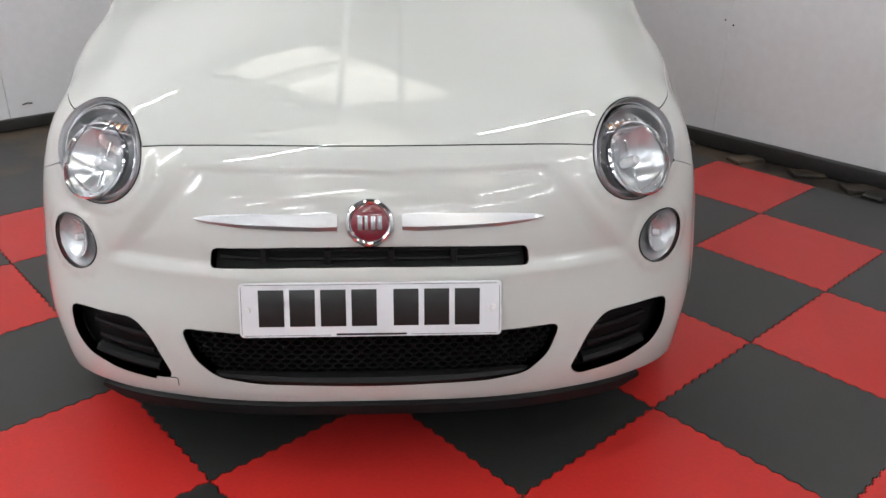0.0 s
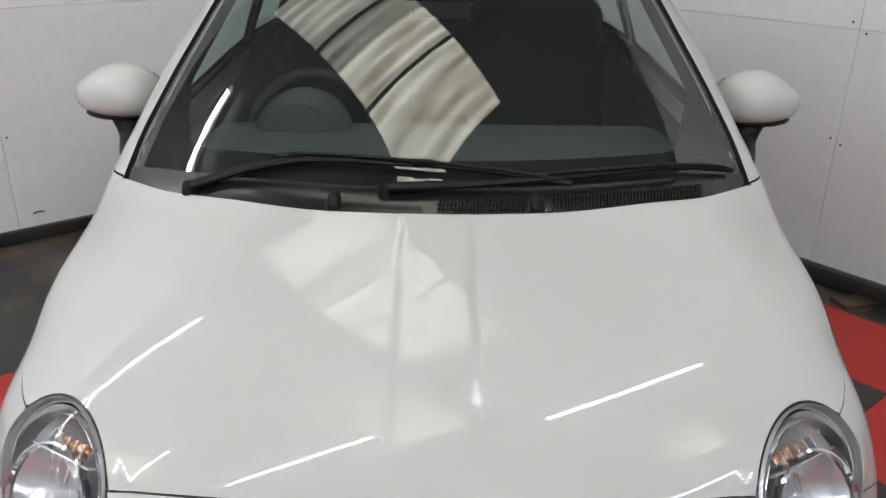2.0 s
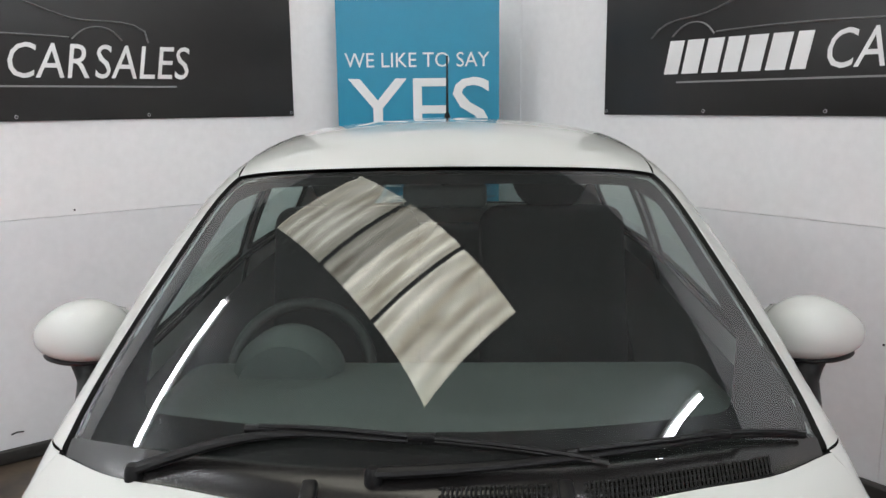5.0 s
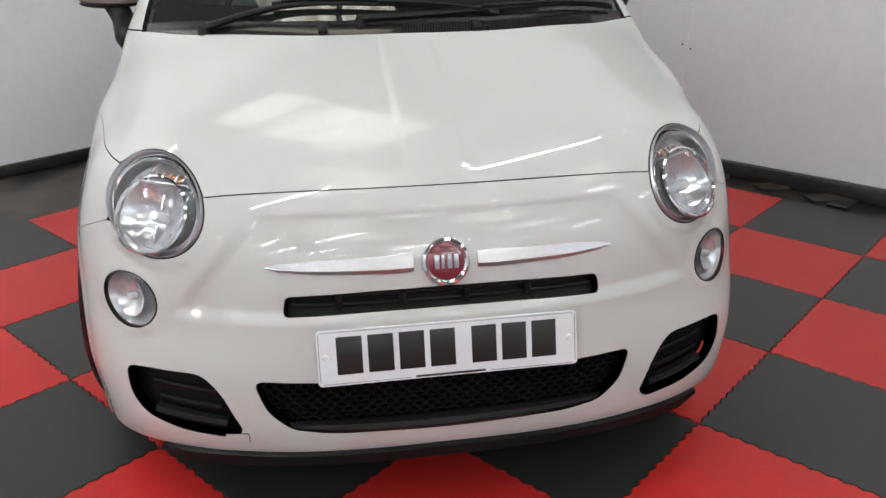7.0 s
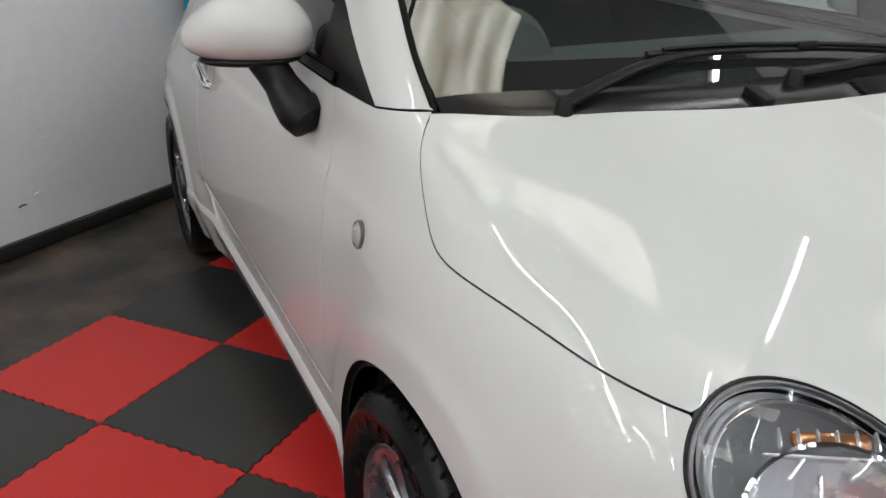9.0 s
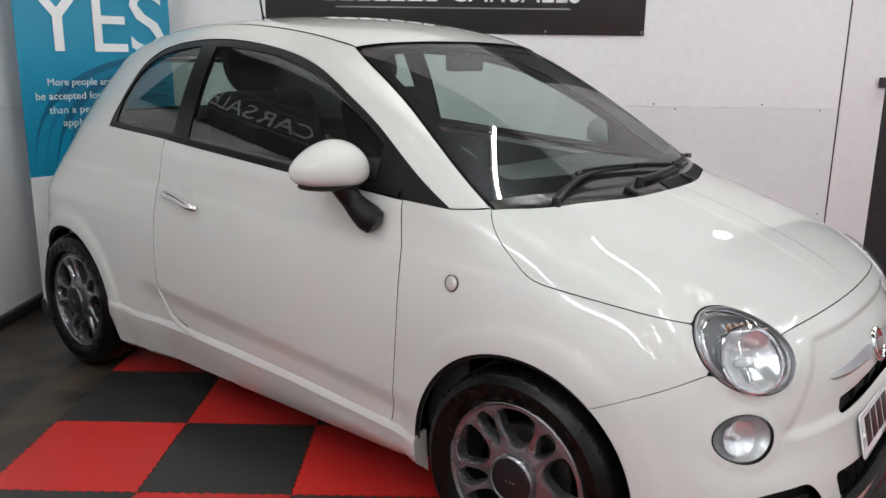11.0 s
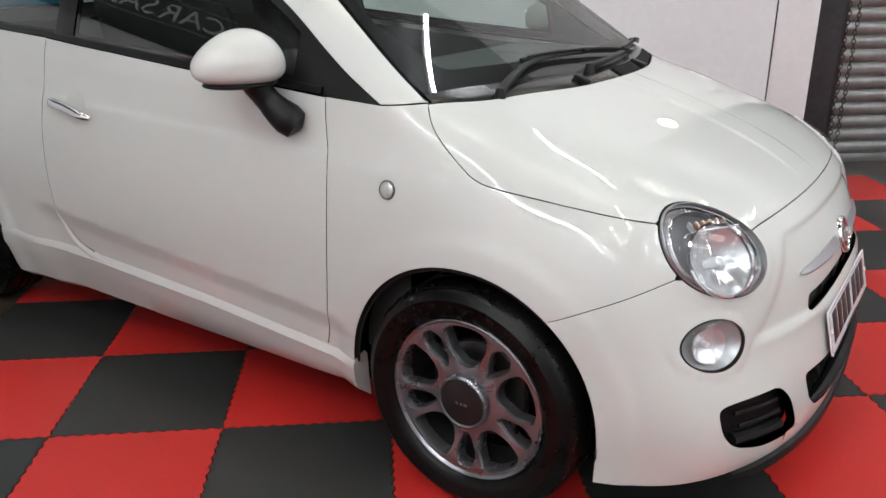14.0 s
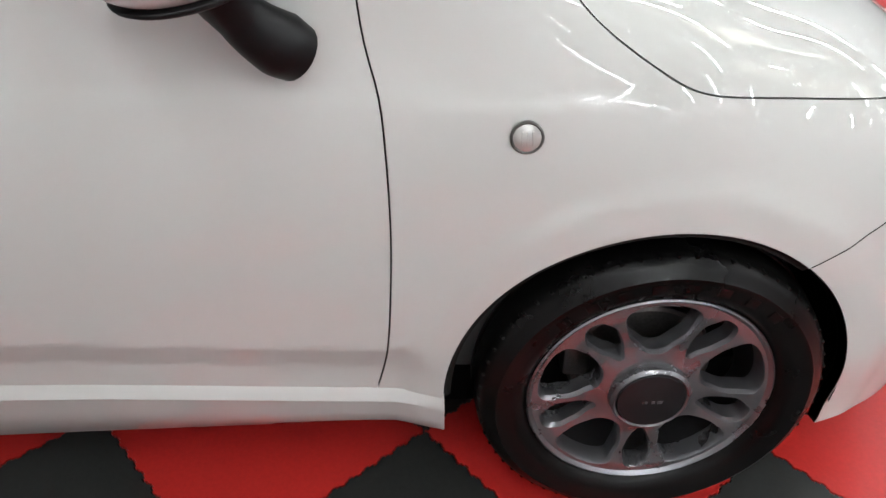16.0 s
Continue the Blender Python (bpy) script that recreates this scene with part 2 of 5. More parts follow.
WALL = material("painted_board", (0.84, 0.835, 0.845), 0.45, grain=0.05, scale=25, bump=0.06, stain=0.10, stain_scale=1.3, tone=(0.62, 0.62, 0.64))
WALL_LOW = material("painted_board_lower", (0.77, 0.77, 0.79), 0.4, grain=0.05, scale=25, bump=0.06, stain=0.16, stain_scale=1.7, tone=(0.55, 0.55, 0.58))
FAR_WALL = material("far_wall_paint", (0.62, 0.62, 0.63), 0.7, grain=0.1, scale=20, stain=0.3, stain_scale=1.0)
CONCRETE = material("dark_concrete", (0.022, 0.0215, 0.021), 0.34, grain=0.6, scale=14, bump=0.35, stain=1.0, stain_scale=3.4, tone=(0.115, 0.082, 0.055), spec=0.4)
TILE_RED = material("red_tile", (0.49, 0.024, 0.020), 0.34, grain=0.12, scale=120, bump=0.05, stain=0.3, stain_scale=2.0, tone=(0.40, 0.026, 0.021), spec=0.35)
TILE_BLACK = material("black_tile", (0.027, 0.028, 0.0265), 0.33, grain=0.2, scale=120, bump=0.05, stain=0.5, stain_scale=2.5, tone=(0.038, 0.038, 0.036), spec=0.42)
PLINTH = material("black_plinth", (0.02, 0.02, 0.02), 0.5, grain=0.4, scale=60, bump=0.3, stain=0.4, tone=(0.05, 0.045, 0.04))
CEIL = material("roof_sheet", (0.10, 0.10, 0.105), 0.6, grain=0.2, scale=10, stain=0.4)
SIGN_BLACK = material("sign_black", (0.020, 0.019, 0.019), 0.32, grain=0.1, scale=20, stain=0.2, stain_scale=1.5, tone=(0.03, 0.028, 0.026))
SIGN_WHITE = material("sign_white", (0.75, 0.75, 0.75), 0.5)
SIGN_GREY = material("sign_grey", (0.22, 0.22, 0.22), 0.5)
TEAL = material("banner_teal", (0.0, 0.22, 0.36), 0.35, grain=0.05, scale=12, stain=0.25, stain_scale=1.6, tone=(0.0, 0.12, 0.22))
TEAL_DARK = material("banner_dark_teal", (0.0, 0.09, 0.17), 0.35)
TEAL_MID = material("banner_mid_teal", (0.0, 0.15, 0.27), 0.35)
GALV = material("shutter_steel", (0.28, 0.28, 0.28), 0.4, metal=0.7, grain=0.25, scale=18, stain=0.5, stain_scale=1.8, tone=(0.2, 0.195, 0.19))
DARK_STEEL = material("dark_steel", (0.045, 0.045, 0.05), 0.45, metal=0.3, grain=0.3, scale=30, stain=0.4)
RUST = material("chain_steel", (0.09, 0.075, 0.06), 0.5, metal=0.7, grain=0.4, scale=200)

# ---- mesh tools ----
from mathutils.geometry import delaunay_2d_cdt

def part(name, data, mats, parent=None, label="", at=None):
    """Links a bmesh or a mesh as one object, under its thing or part."""
    if isinstance(data, bmesh.types.BMesh):
        me = bpy.data.meshes.new(name)
        data.normal_update()
        data.to_mesh(me)
        data.free()
    else:
        me = data
    for m in mats if isinstance(mats, (list, tuple)) else [mats]:
        me.materials.append(m)
    ob = new(name, me)
    if parent is not None:
        ob.parent = parent
    if at is not None:
        ob.matrix_basis = at
    if label:
        tagged(ob, label)
    return ob


def thing(name, label, category, group="", kind="", at=None):
    ob = new(name)
    ob.empty_display_size = 0.1
    if at is not None:
        ob.matrix_basis = at
    return tagged(ob, label, category, group, kind)


def mesh(verts, faces, smooth=False, normals=None, index=None):
    me = bpy.data.meshes.new("m")
    me.from_pydata([tuple(map(float, v)) for v in verts], [], [tuple(map(int, f)) for f in faces])
    me.polygons.foreach_set("use_smooth", [bool(smooth)] * len(me.polygons) if isinstance(smooth, (bool, int)) else [bool(s) for s in smooth])
    if index is not None:
        me.polygons.foreach_set("material_index", [int(i) for i in index])
    me.update()
    if normals is not None:
        me.normals_split_custom_set_from_vertices([tuple(map(float, n)) for n in normals])
    return me


def smooth_bm(bm, angle=35):
    for f in bm.faces:
        f.smooth = True
    for e in bm.edges:
        if len(e.link_faces) == 2 and e.calc_face_angle(0) > radians(angle):
            e.smooth = False
    return bm


def box(size, centre=(0, 0, 0), bevel=0.0, segments=2, bm=None, turn=None):
    """A block, with rounded edges where a bevel is given."""
    own = bmesh.new()
    bmesh.ops.create_cube(own, size=1.0)
    bmesh.ops.scale(own, vec=size, verts=own.verts)
    if bevel:
        bmesh.ops.bevel(own, geom=own.edges[:], offset=bevel, segments=segments, profile=0.5, affect="EDGES")
    bmesh.ops.transform(own, matrix=Matrix.Translation(centre) @ (turn or Matrix()), verts=own.verts)
    smooth_bm(own)
    if bm is None:
        return own
    me = bpy.data.meshes.new("t")
    own.to_mesh(me)
    own.free()
    bm.from_mesh(me)
    bpy.data.meshes.remove(me)
    return bm


def lathe(profile, segs=48, axis="X", closed=False):
    """Turns (radius, offset) pairs about an axis."""
    verts, faces, n = [], [], len(profile)
    for s in range(segs):
        a = 2 * math.pi * s / segs
        for r, h in profile:
            c, d = r * math.cos(a), r * math.sin(a)
            verts.append((h, c, d) if axis == "X" else ((c, h, d) if axis == "Y" else (c, d, h)))
    for s in range(segs):
        t = (s + 1) % segs
        for i in range(n if closed else n - 1):
            j = (i + 1) % n
            faces.append((s * n + i, s * n + j, t * n + j, t * n + i))
    bm = bmesh.new()
    bm.from_mesh(mesh(verts, faces))
    bmesh.ops.remove_doubles(bm, verts=bm.verts, dist=1e-6)
    bmesh.ops.recalc_face_normals(bm, faces=bm.faces)
    return smooth_bm(bm)


def tube(points, radius, segs=10, flat=1.0):
    """A round or flattened bar along points; radius may be one number or one per point."""
    pts = [Vector([float(c) for c in p]) for p in points]
    rad = [float(r) for r in (radius if isinstance(radius, (list, tuple)) else [radius] * len(pts))]
    verts, faces = [], []
    for i, p in enumerate(pts):
        d = (pts[min(i + 1, len(pts) - 1)] - pts[max(i - 1, 0)]).normalized()
        side = d.cross(Vector((0, 0, 1)))
        side = side.normalized() if side.length > 1e-4 else Vector((1, 0, 0))
        up = side.cross(d)
        for s in range(segs):
            a = 2 * math.pi * s / segs
            verts.append(p + rad[i] * (side * math.cos(a) + up * math.sin(a) * flat))
    for i in range(len(pts) - 1):
        for s in range(segs):
            t = (s + 1) % segs
            faces.append((i * segs + s, i * segs + t, (i + 1) * segs + t, (i + 1) * segs + s))
    faces += [tuple(range(segs))[::-1], tuple((len(pts) - 1) * segs + s for s in range(segs))]
    bm = bmesh.new()
    bm.from_mesh(mesh(verts, faces))
    bmesh.ops.recalc_face_normals(bm, faces=bm.faces)
    return smooth_bm(bm)


def prism(poly, depth, bevel=0.0):
    """A flat outline in x and y, raised along z from 0 to depth."""
    bm = bmesh.new()
    low = [bm.verts.new((x, y, 0)) for x, y in poly]
    bm.faces.new(low[::-1])
    f = bm.faces.new([bm.verts.new((x, y, depth)) for x, y in poly])
    n = len(poly)
    up = list(f.verts)
    for i in range(n):
        bm.faces.new((low[i], low[(i + 1) % n], up[(i + 1) % n], up[i]))
    bmesh.ops.recalc_face_normals(bm, faces=bm.faces)
    if bevel:
        bmesh.ops.bevel(bm, geom=list({e for e in bm.faces[1].edges}), offset=bevel, segments=2, profile=0.5, affect="EDGES")
    return bm


def lettering(words, height, depth=0.002, shear=0.0, spacing=1.0, width=None):
    """A mesh of the built-in font, its capitals so high, from x = 0; a width squeezes it to fit."""
    cu = bpy.data.curves.new("t", "FONT")
    cu.body, cu.size, cu.extrude, cu.shear, cu.space_character, cu.resolution_u = words, height / 0.69, depth, shear, spacing, 3
    ob = bpy.data.objects.new("t", cu)
    scene.collection.objects.link(ob)
    me = bpy.data.meshes.new_from_object(ob.evaluated_get(bpy.context.evaluated_depsgraph_get()))
    bpy.data.objects.remove(ob)
    co = np.zeros(len(me.vertices) * 3)
    me.vertices.foreach_get("co", co)
    co = co.reshape(-1, 3)
    co[:, 0] -= co[:, 0].min()
    if width:
        co[:, 0] *= width / co[:, 0].max()
    me.vertices.foreach_set("co", co.ravel())
    return me


def rounded(w, h, r, n=5):
    """A rounded rectangle about the origin."""
    out = []
    for cx, cy, a0 in ((w / 2 - r, h / 2 - r, 0), (-w / 2 + r, h / 2 - r, 90), (-w / 2 + r, -h / 2 + r, 180), (w / 2 - r, -h / 2 + r, 270)):
        for i in range(n + 1):
            a = radians(a0 + 90 * i / n)
            out.append((cx + r * math.cos(a), cy + r * math.sin(a)))
    return out


# ---- patches of the car's surface ----
def dense(points, gap):
    """A closed outline with a point at least every gap."""
    pts, out = np.array(points, float), []
    for a, b in zip(pts, np.roll(pts, -1, 0)):
        k = max(1, int(np.ceil(np.linalg.norm(b - a) / gap)))
        out += [a + (b - a) * i / k for i in range(k)]
    return np.array(out)


def area(p):
    return 0.5 * np.sum(p[:, 0] * np.roll(p[:, 1], -1) - np.roll(p[:, 0], -1) * p[:, 1])


def outwards(p):
    """Unit normals of a closed outline that runs against the clock."""
    d = np.roll(p, -1, 0) - np.roll(p, 1, 0)
    d /= np.linalg.norm(d, axis=1, keepdims=True) + 1e-12
    return np.stack([d[:, 1], -d[:, 0]], 1)


def within(p, poly):
    """Which points lie inside a closed outline."""
    x, y = p[:, 0], p[:, 1]
    inside = np.zeros(len(p), bool)
    for (x0, y0), (x1, y1) in zip(poly, np.roll(poly, -1, 0)):
        if y0 != y1:
            inside ^= ((y0 > y) != (y1 > y)) & (x < (x1 - x0) * (y - y0) / (y1 - y0) + x0)
    return inside


def nearest(p, rim):
    """Squared distances from points to the nearest of a set."""
    return np.concatenate([np.min(((q[:, None] - rim[None]) ** 2).sum(2), 1) for q in np.array_split(p, max(1, len(p) // 400))])


def triangles(loops, grid):
    """Triangles that fill an outline (the first loop) less its holes."""
    lo, hi = loops[0].min(0), loops[0].max(0)
    xs, ys = np.arange(lo[0], hi[0], grid), np.arange(lo[1], hi[1], grid * 0.866)
    g = np.array([(x + (grid / 2 if j % 2 else 0), y) for j, y in enumerate(ys) for x in xs])
    ok = within(g, loops[0])
    for h in loops[1:]:
        ok &= ~within(g, h)
    g = g[ok]
    rim = np.concatenate(loops)
    if len(g):
        near = nearest(g, rim)
        g = g[near > (grid * 0.45) ** 2]
    pts = np.concatenate([rim, g]) if len(g) else rim
    edges, at = [], 0
    for l in loops:
        edges += [(at + i, at + (i + 1) % len(l)) for i in range(len(l))]
        at += len(l)
    v, _, f, orig, _, _ = delaunay_2d_cdt([Vector(q) for q in pts], edges, [], 0, 1e-7)
    v = np.array([tuple(q) for q in v])
    f = np.array([t for t in f if len(t) == 3])
    mid = v[f].mean(1)
    ok = within(mid, loops[0])
    for h in loops[1:]:
        ok &= ~within(mid, h)
    return v, f[ok]


def patch(name, loops, project, mats, parent, grid=0.03, edge=0.014, gap=0.002, depth=0.012, lift=0.0, label="", mirror=False, wide=0.012):
    """A panel: the car's surface inside an outline, less holes, with its rim folded in and a dark joint behind it. mirror: made for the other side."""
    ready = []
    for k, l in enumerate(loops):
        l = dense(l, edge)
        if (area(l) < 0) == (k == 0):
            l = l[::-1]
        o = outwards(l)
        ready.append(l - gap * o)
    v, f = triangles(ready, grid)
    p, n = project(v)
    p = p + lift * n
    verts, normals, faces, smooth, index = list(p), list(n), [], [], []
    a = p[f]
    flip = np.einsum("ij,ij->i", np.cross(a[:, 1] - a[:, 0], a[:, 2] - a[:, 0]), n[f[:, 0]]) < 0
    f = np.where(flip[:, None], f[:, ::-1], f)
    faces += [tuple(t) for t in f]
    smooth += [1] * len(f)
    index += [0] * len(f)
    if depth:
        for l in ready:
            q, k = project(l)
            q = q + lift * k
            w = project(l + 0.002 * outwards(l))[0] + lift * k - q
            w -= k * np.einsum("ij,ij->i", w, k)[:, None]
            w /= np.linalg.norm(w, axis=1, keepdims=True) + 1e-9
            at, c = len(verts), len(l)
            soft = (k + w) / np.linalg.norm(k + w, axis=1, keepdims=True)
            verts += list(q) + list(q + 0.0012 * w - 0.0012 * k) + list(q + 0.0012 * w - depth * k) + list(q + wide * w - depth * k)
            normals += list(k) + list(w) + list(w) + list(k)
            for i in range(c):
                j = (i + 1) % c
                faces += [(at + i, at + j, at + c + j, at + c + i), (at + c + i, at + c + j, at + 2 * c + j, at + 2 * c + i), (at + 2 * c + i, at + 2 * c + j, at + 3 * c + j, at + 3 * c + i)]
                smooth += [1, 1, 0]
                index += [0, 1, 1]
    verts, normals = np.array(verts), np.array(normals)
    if mirror:
        verts, normals = verts * (-1, 1, 1), normals * (-1, 1, 1)
        faces = [t[::-1] for t in faces]
    me = mesh(verts, faces, smooth, normals, index if depth else None)
    return part(name, me, mats if depth else mats[:1], parent, label)


def both(name, loops, project, mats, parent, label="", **more):
    """A panel of the near flank and its mirror twin."""
    return patch(name, loops, project, mats, parent, label=label, **more), patch(name, loops, project, mats, parent, label=label, mirror=True, **more)


def through_points(points, n=40):
    """A smooth open curve through a few points of any dimension."""
    pts = np.array(points, float)
    t = np.r_[0, np.cumsum(np.linalg.norm(np.diff(pts, axis=0), axis=1))]
    s = np.linspace(0, t[-1], n)
    return np.stack([spline(t, c)(s) for c in pts.T], 1)


def ring(centre, a, b, n=64, turn=0.0, power=2.0):
    """An ellipse, or with a higher power a rounder box."""
    t = np.linspace(0, 2 * np.pi, n, endpoint=False)
    c, s = np.cos(t), np.sin(t)
    x, y = a * np.sign(c) * np.abs(c) ** (2 / power), b * np.sign(s) * np.abs(s) ** (2 / power)
    k, l = np.cos(turn), np.sin(turn)
    return np.stack([centre[0] + k * x - l * y, centre[1] + l * x + k * y], 1)


def corners(points, r=0.015, n=5):
    """A closed outline with its corners rounded."""
    pts, out = np.array(points, float), []
    for a, b, c in zip(np.roll(pts, 1, 0), pts, np.roll(pts, -1, 0)):
        u, v = a - b, c - b
        lu, lv = np.linalg.norm(u), np.linalg.norm(v)
        k = min(r, lu * 0.45, lv * 0.45)
        p, q = b + u / lu * k, b + v / lv * k
        for i in range(n + 1):
            t = i / n
            out.append((1 - t) ** 2 * p + 2 * t * (1 - t) * b + t * t * q)
    return np.array(out)


# ---- the car ----
car = thing("hatchback_car", "small glossy white three-door hatchback car with chrome trim", "car")
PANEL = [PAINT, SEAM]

# seams of the near flank, as points in space
HL = (-0.558, 0.691)
lamp_edge = from_front(ring(HL, 0.104, 0.089, 96, turn=0.12))[0]
hood_side = from_side(through_points([(-0.366, 0.753), (-0.302, 0.763), (-0.186, 0.778), (-0.07, 0.795), (-0.028, 0.802), (0.007, 0.812), (0.05, 0.835), (0.109, 0.874), (0.15, 0.909), (0.185, 0.951)], 50))[0]
screen_side = from_side(through_points([(0.185, 0.952), (0.36, 1.072), (0.56, 1.208), (0.7, 1.290), (0.845, 1.366)], 40))[0]
roof_side = from_side(through_points([(0.845, 1.366), (0.95, 1.389), (1.1, 1.413), (1.3, 1.434), (1.563, 1.447), (1.9, 1.434), (2.2, 1.395), (2.42, 1.335)], 60))[0]
REAR = spline([-0.1, 0, 0.1, 0.24, 0.43, 0.54, 0.61, 0.667], [-0.018, -0.024, -0.018, 0.0, 0.06, 0.103, 0.147, 0.188])
hood_rear = lambda x: REAR(np.abs(x))
bump_seam = from_side(through_points([(-0.2, 0.545), (-0.3, 0.592), (-0.36, 0.62), (-0.425, 0.652)], 16))[0]


def between(edge, a, b, way):
    """The stretch of a closed edge from nearest a to nearest b, against (1) or with (-1) its order."""
    i, j = (int(np.argmin(np.sum((edge - np.array(q)) ** 2, 1))) for q in (a, b))
    k, out = i, [edge[i]]
    while k != j:
        k = (k + way) % len(edge)
        out.append(edge[k])
    return np.array(out)


LIP, GAP, LOW_GAP = (-0.458, -0.5, 0.721), (-0.632, -0.366, 0.752), (-0.652, -0.427, 0.655)
over = between(lamp_edge, GAP, LIP, -1)
if over[:, 2].mean() < 0.7:
    over = between(lamp_edge, GAP, LIP, 1)
rear_arc = between(lamp_edge, LOW_GAP, GAP, -1)
if len(rear_arc) > 40:
    rear_arc = between(lamp_edge, LOW_GAP, GAP, 1)
under = between(lamp_edge, LIP, LOW_GAP, -1)
if under[:, 2].mean() > 0.7:
    under = between(lamp_edge, LIP, LOW_GAP, 1)
xs = np.linspace(-0.455, 0, 30)
hood_front = from_front(np.stack([xs, 0.7265 - 0.012 * (xs / 0.455) ** 4], 1))[0]

# hood: from its nose over the lamp, along the flank, up to the screen and across
half = np.concatenate([hood_front[::-1], over[::-1][1:-1], hood_side[:-1]])[:, :2]
xs = np.linspace(-0.662, 0, 30)
half = np.concatenate([half, np.stack([xs, hood_rear(xs)], 1)[:-1]])
hood = patch("hood", [np.concatenate([half, (half * (-1, 1))[::-1][:-1]])], from_top, PANEL, car, grid=0.010, gap=0.0012)

# front fender
arch = lambda a0, a1, r=ARCH, y=0.009, n=40: np.array([(y + r * np.cos(t), WHEEL_Z + r * np.sin(t)) for t in np.radians(np.linspace(a0, a1, n))])
door_front = through_points([(0.444, 0.951), (0.44, 0.905), (0.432, 0.862), (0.422, 0.82), (0.416, 0.757), (0.413, 0.64), (0.421, 0.47), (0.434, 0.36), (0.45, 0.297)], 30)
fender_line = np.concatenate([
    hood_side[:, 1:], [(0.283, 0.9435)], [(0.444, 0.951)], door_front[1:], [(0.42, 0.296), (0.345, 0.290)],
    arch(1, 129), bump_seam[1:, 1:], rear_arc[1:-1, 1:],
])
fenders = both("front_fender", [fender_line], from_side, PANEL, car, grid=0.018, gap=0.0012)

# doors, with the handle's dish
door_line = np.concatenate([
    door_front[::-1], [(0.635, 0.965), (0.929, 0.981), (1.3, 1.008), (1.645, 1.031)],
    through_points([(1.645, 1.0), (1.638, 0.82), (1.628, 0.6), (1.606, 0.47), (1.55, 0.39), (1.43, 0.35)], 24), through_points([(1.2, 0.343), (0.9, 0.328), (0.6, 0.308), (0.47, 0.299)], 10),
])
doors = both("door", [door_line], from_side, PANEL, car, grid=0.014, gap=0.0034)

# flank frame: screen pillar, roof rail, rear quarter
glass_top = through_points([(0.283, 0.945), (0.4, 1.01), (0.6, 1.143), (0.75, 1.224), (0.88, 1.287), (1.0, 1.328), (1.163, 1.361), (1.35, 1.383), (1.543, 1.39), (1.75, 1.378), (1.91, 1.349), (2.02, 1.29), (2.075, 1.2), (2.118, 1.09)], 90)
quarter_line = np.concatenate([
    screen_side[:, 1:], roof_side[1:, 1:], through_points([(2.42, 1.335), (2.53, 1.2), (2.62, 1.0), (2.66, 0.8), (2.67, 0.6), (2.645, 0.32)], 24),
    [(2.62, 0.235)], arch(-8, 168, y=2.3), [(1.75, 0.352), (1.6, 0.352)],
    through_points([(1.46, 0.352), (1.55, 0.39), (1.606, 0.47), (1.628, 0.6), (1.638, 0.82), (1.645, 1.0)], 24), [(1.645, 1.031), (1.8, 1.037), (2.124, 1.047)], glass_top[::-1],
])
quarters = both("rear_quarter", [quarter_line], from_side, PANEL, car, grid=0.024, gap=0.0022)

# roof and windscreen
header = lambda x: 0.768 + 0.285 * x * x
xs = np.linspace(-0.503, 0.503, 40)
side = roof_side[roof_side[:, 1] < 2.4][:, :2]
front_row = np.stack([xs, header(xs)], 1)
roof_line = np.concatenate([front_row, (side * (-1, 1))[3:], np.stack([np.linspace(0.3, -0.3, 12), np.full(12, 2.47)], 1), side[3:][::-1]])
roof = patch("roof", [roof_line], from_top, PANEL, car, grid=0.035)
low = np.linspace(0.645, -0.645, 40)
edge = screen_side[3:-2][:, :2] + (0.006, 0)
screen_line = np.concatenate([np.stack([xs[::-1] * 0.975, header(xs[::-1] * 0.975) - 0.006], 1), edge[::-1], np.stack([-low, 0.035 + 0.36 * low**2], 1), edge * (-1, 1)])
def screen_top(uv):
    """The upper surface, shaded as the even curve of the glass right out to its edges."""
    p, n = from_top(uv)
    pure = lambda x, y: SCREEN(y - 0.24 * x * x) - 0.05 * x * x
    x, y, e = p[:, 0], p[:, 1], 1e-4
    k = np.stack([-(pure(x + e, y) - pure(x - e, y)) / (2 * e), -(pure(x, y + e) - pure(x, y - e)) / (2 * e), 1 + 0 * x], 1)
    k = 0.9 * k / np.linalg.norm(k, axis=1, keepdims=True) + 0.1 * n
    return p, k / np.linalg.norm(k, axis=1, keepdims=True)


windscreen = patch("windscreen", [screen_line], screen_top, [WINDSCREEN], car, grid=0.05, depth=0, lift=-0.005, label="tinted laminated windscreen")
# black ceramic band round the screen
inner = np.concatenate([np.stack([xs[::-1] * 0.86, header(xs[::-1] * 0.86) - 0.05], 1), (edge * (0.92, 1))[::-1][4:-9] , np.stack([-low * 0.82, 0.126 + 0.23 * low**2], 1), (edge * (-0.92, 1))[9:-4]])
patch("screen_band", [screen_line, corners(inner[::2], 0.03, 3)], from_top, [SHUT], car, grid=0.06, depth=0, lift=-0.016, label="black ceramic band round the windscreen")
patch("roof_lining", [roof_line * (0.95, 1)], from_top, [CABIN], car, grid=0.08, depth=0, lift=-0.035)

# side windows behind black seals
belt = lambda y: np.interp(y, [0.28, 0.446, 0.635, 0.929, 1.457, 1.645, 2.124], [0.94, 0.955, 0.967, 0.983, 1.02, 1.033, 1.049])
opening = np.concatenate([glass_top, np.stack([np.linspace(2.124, 0.3, 40), belt(np.linspace(2.124, 0.3, 40))], 1)])


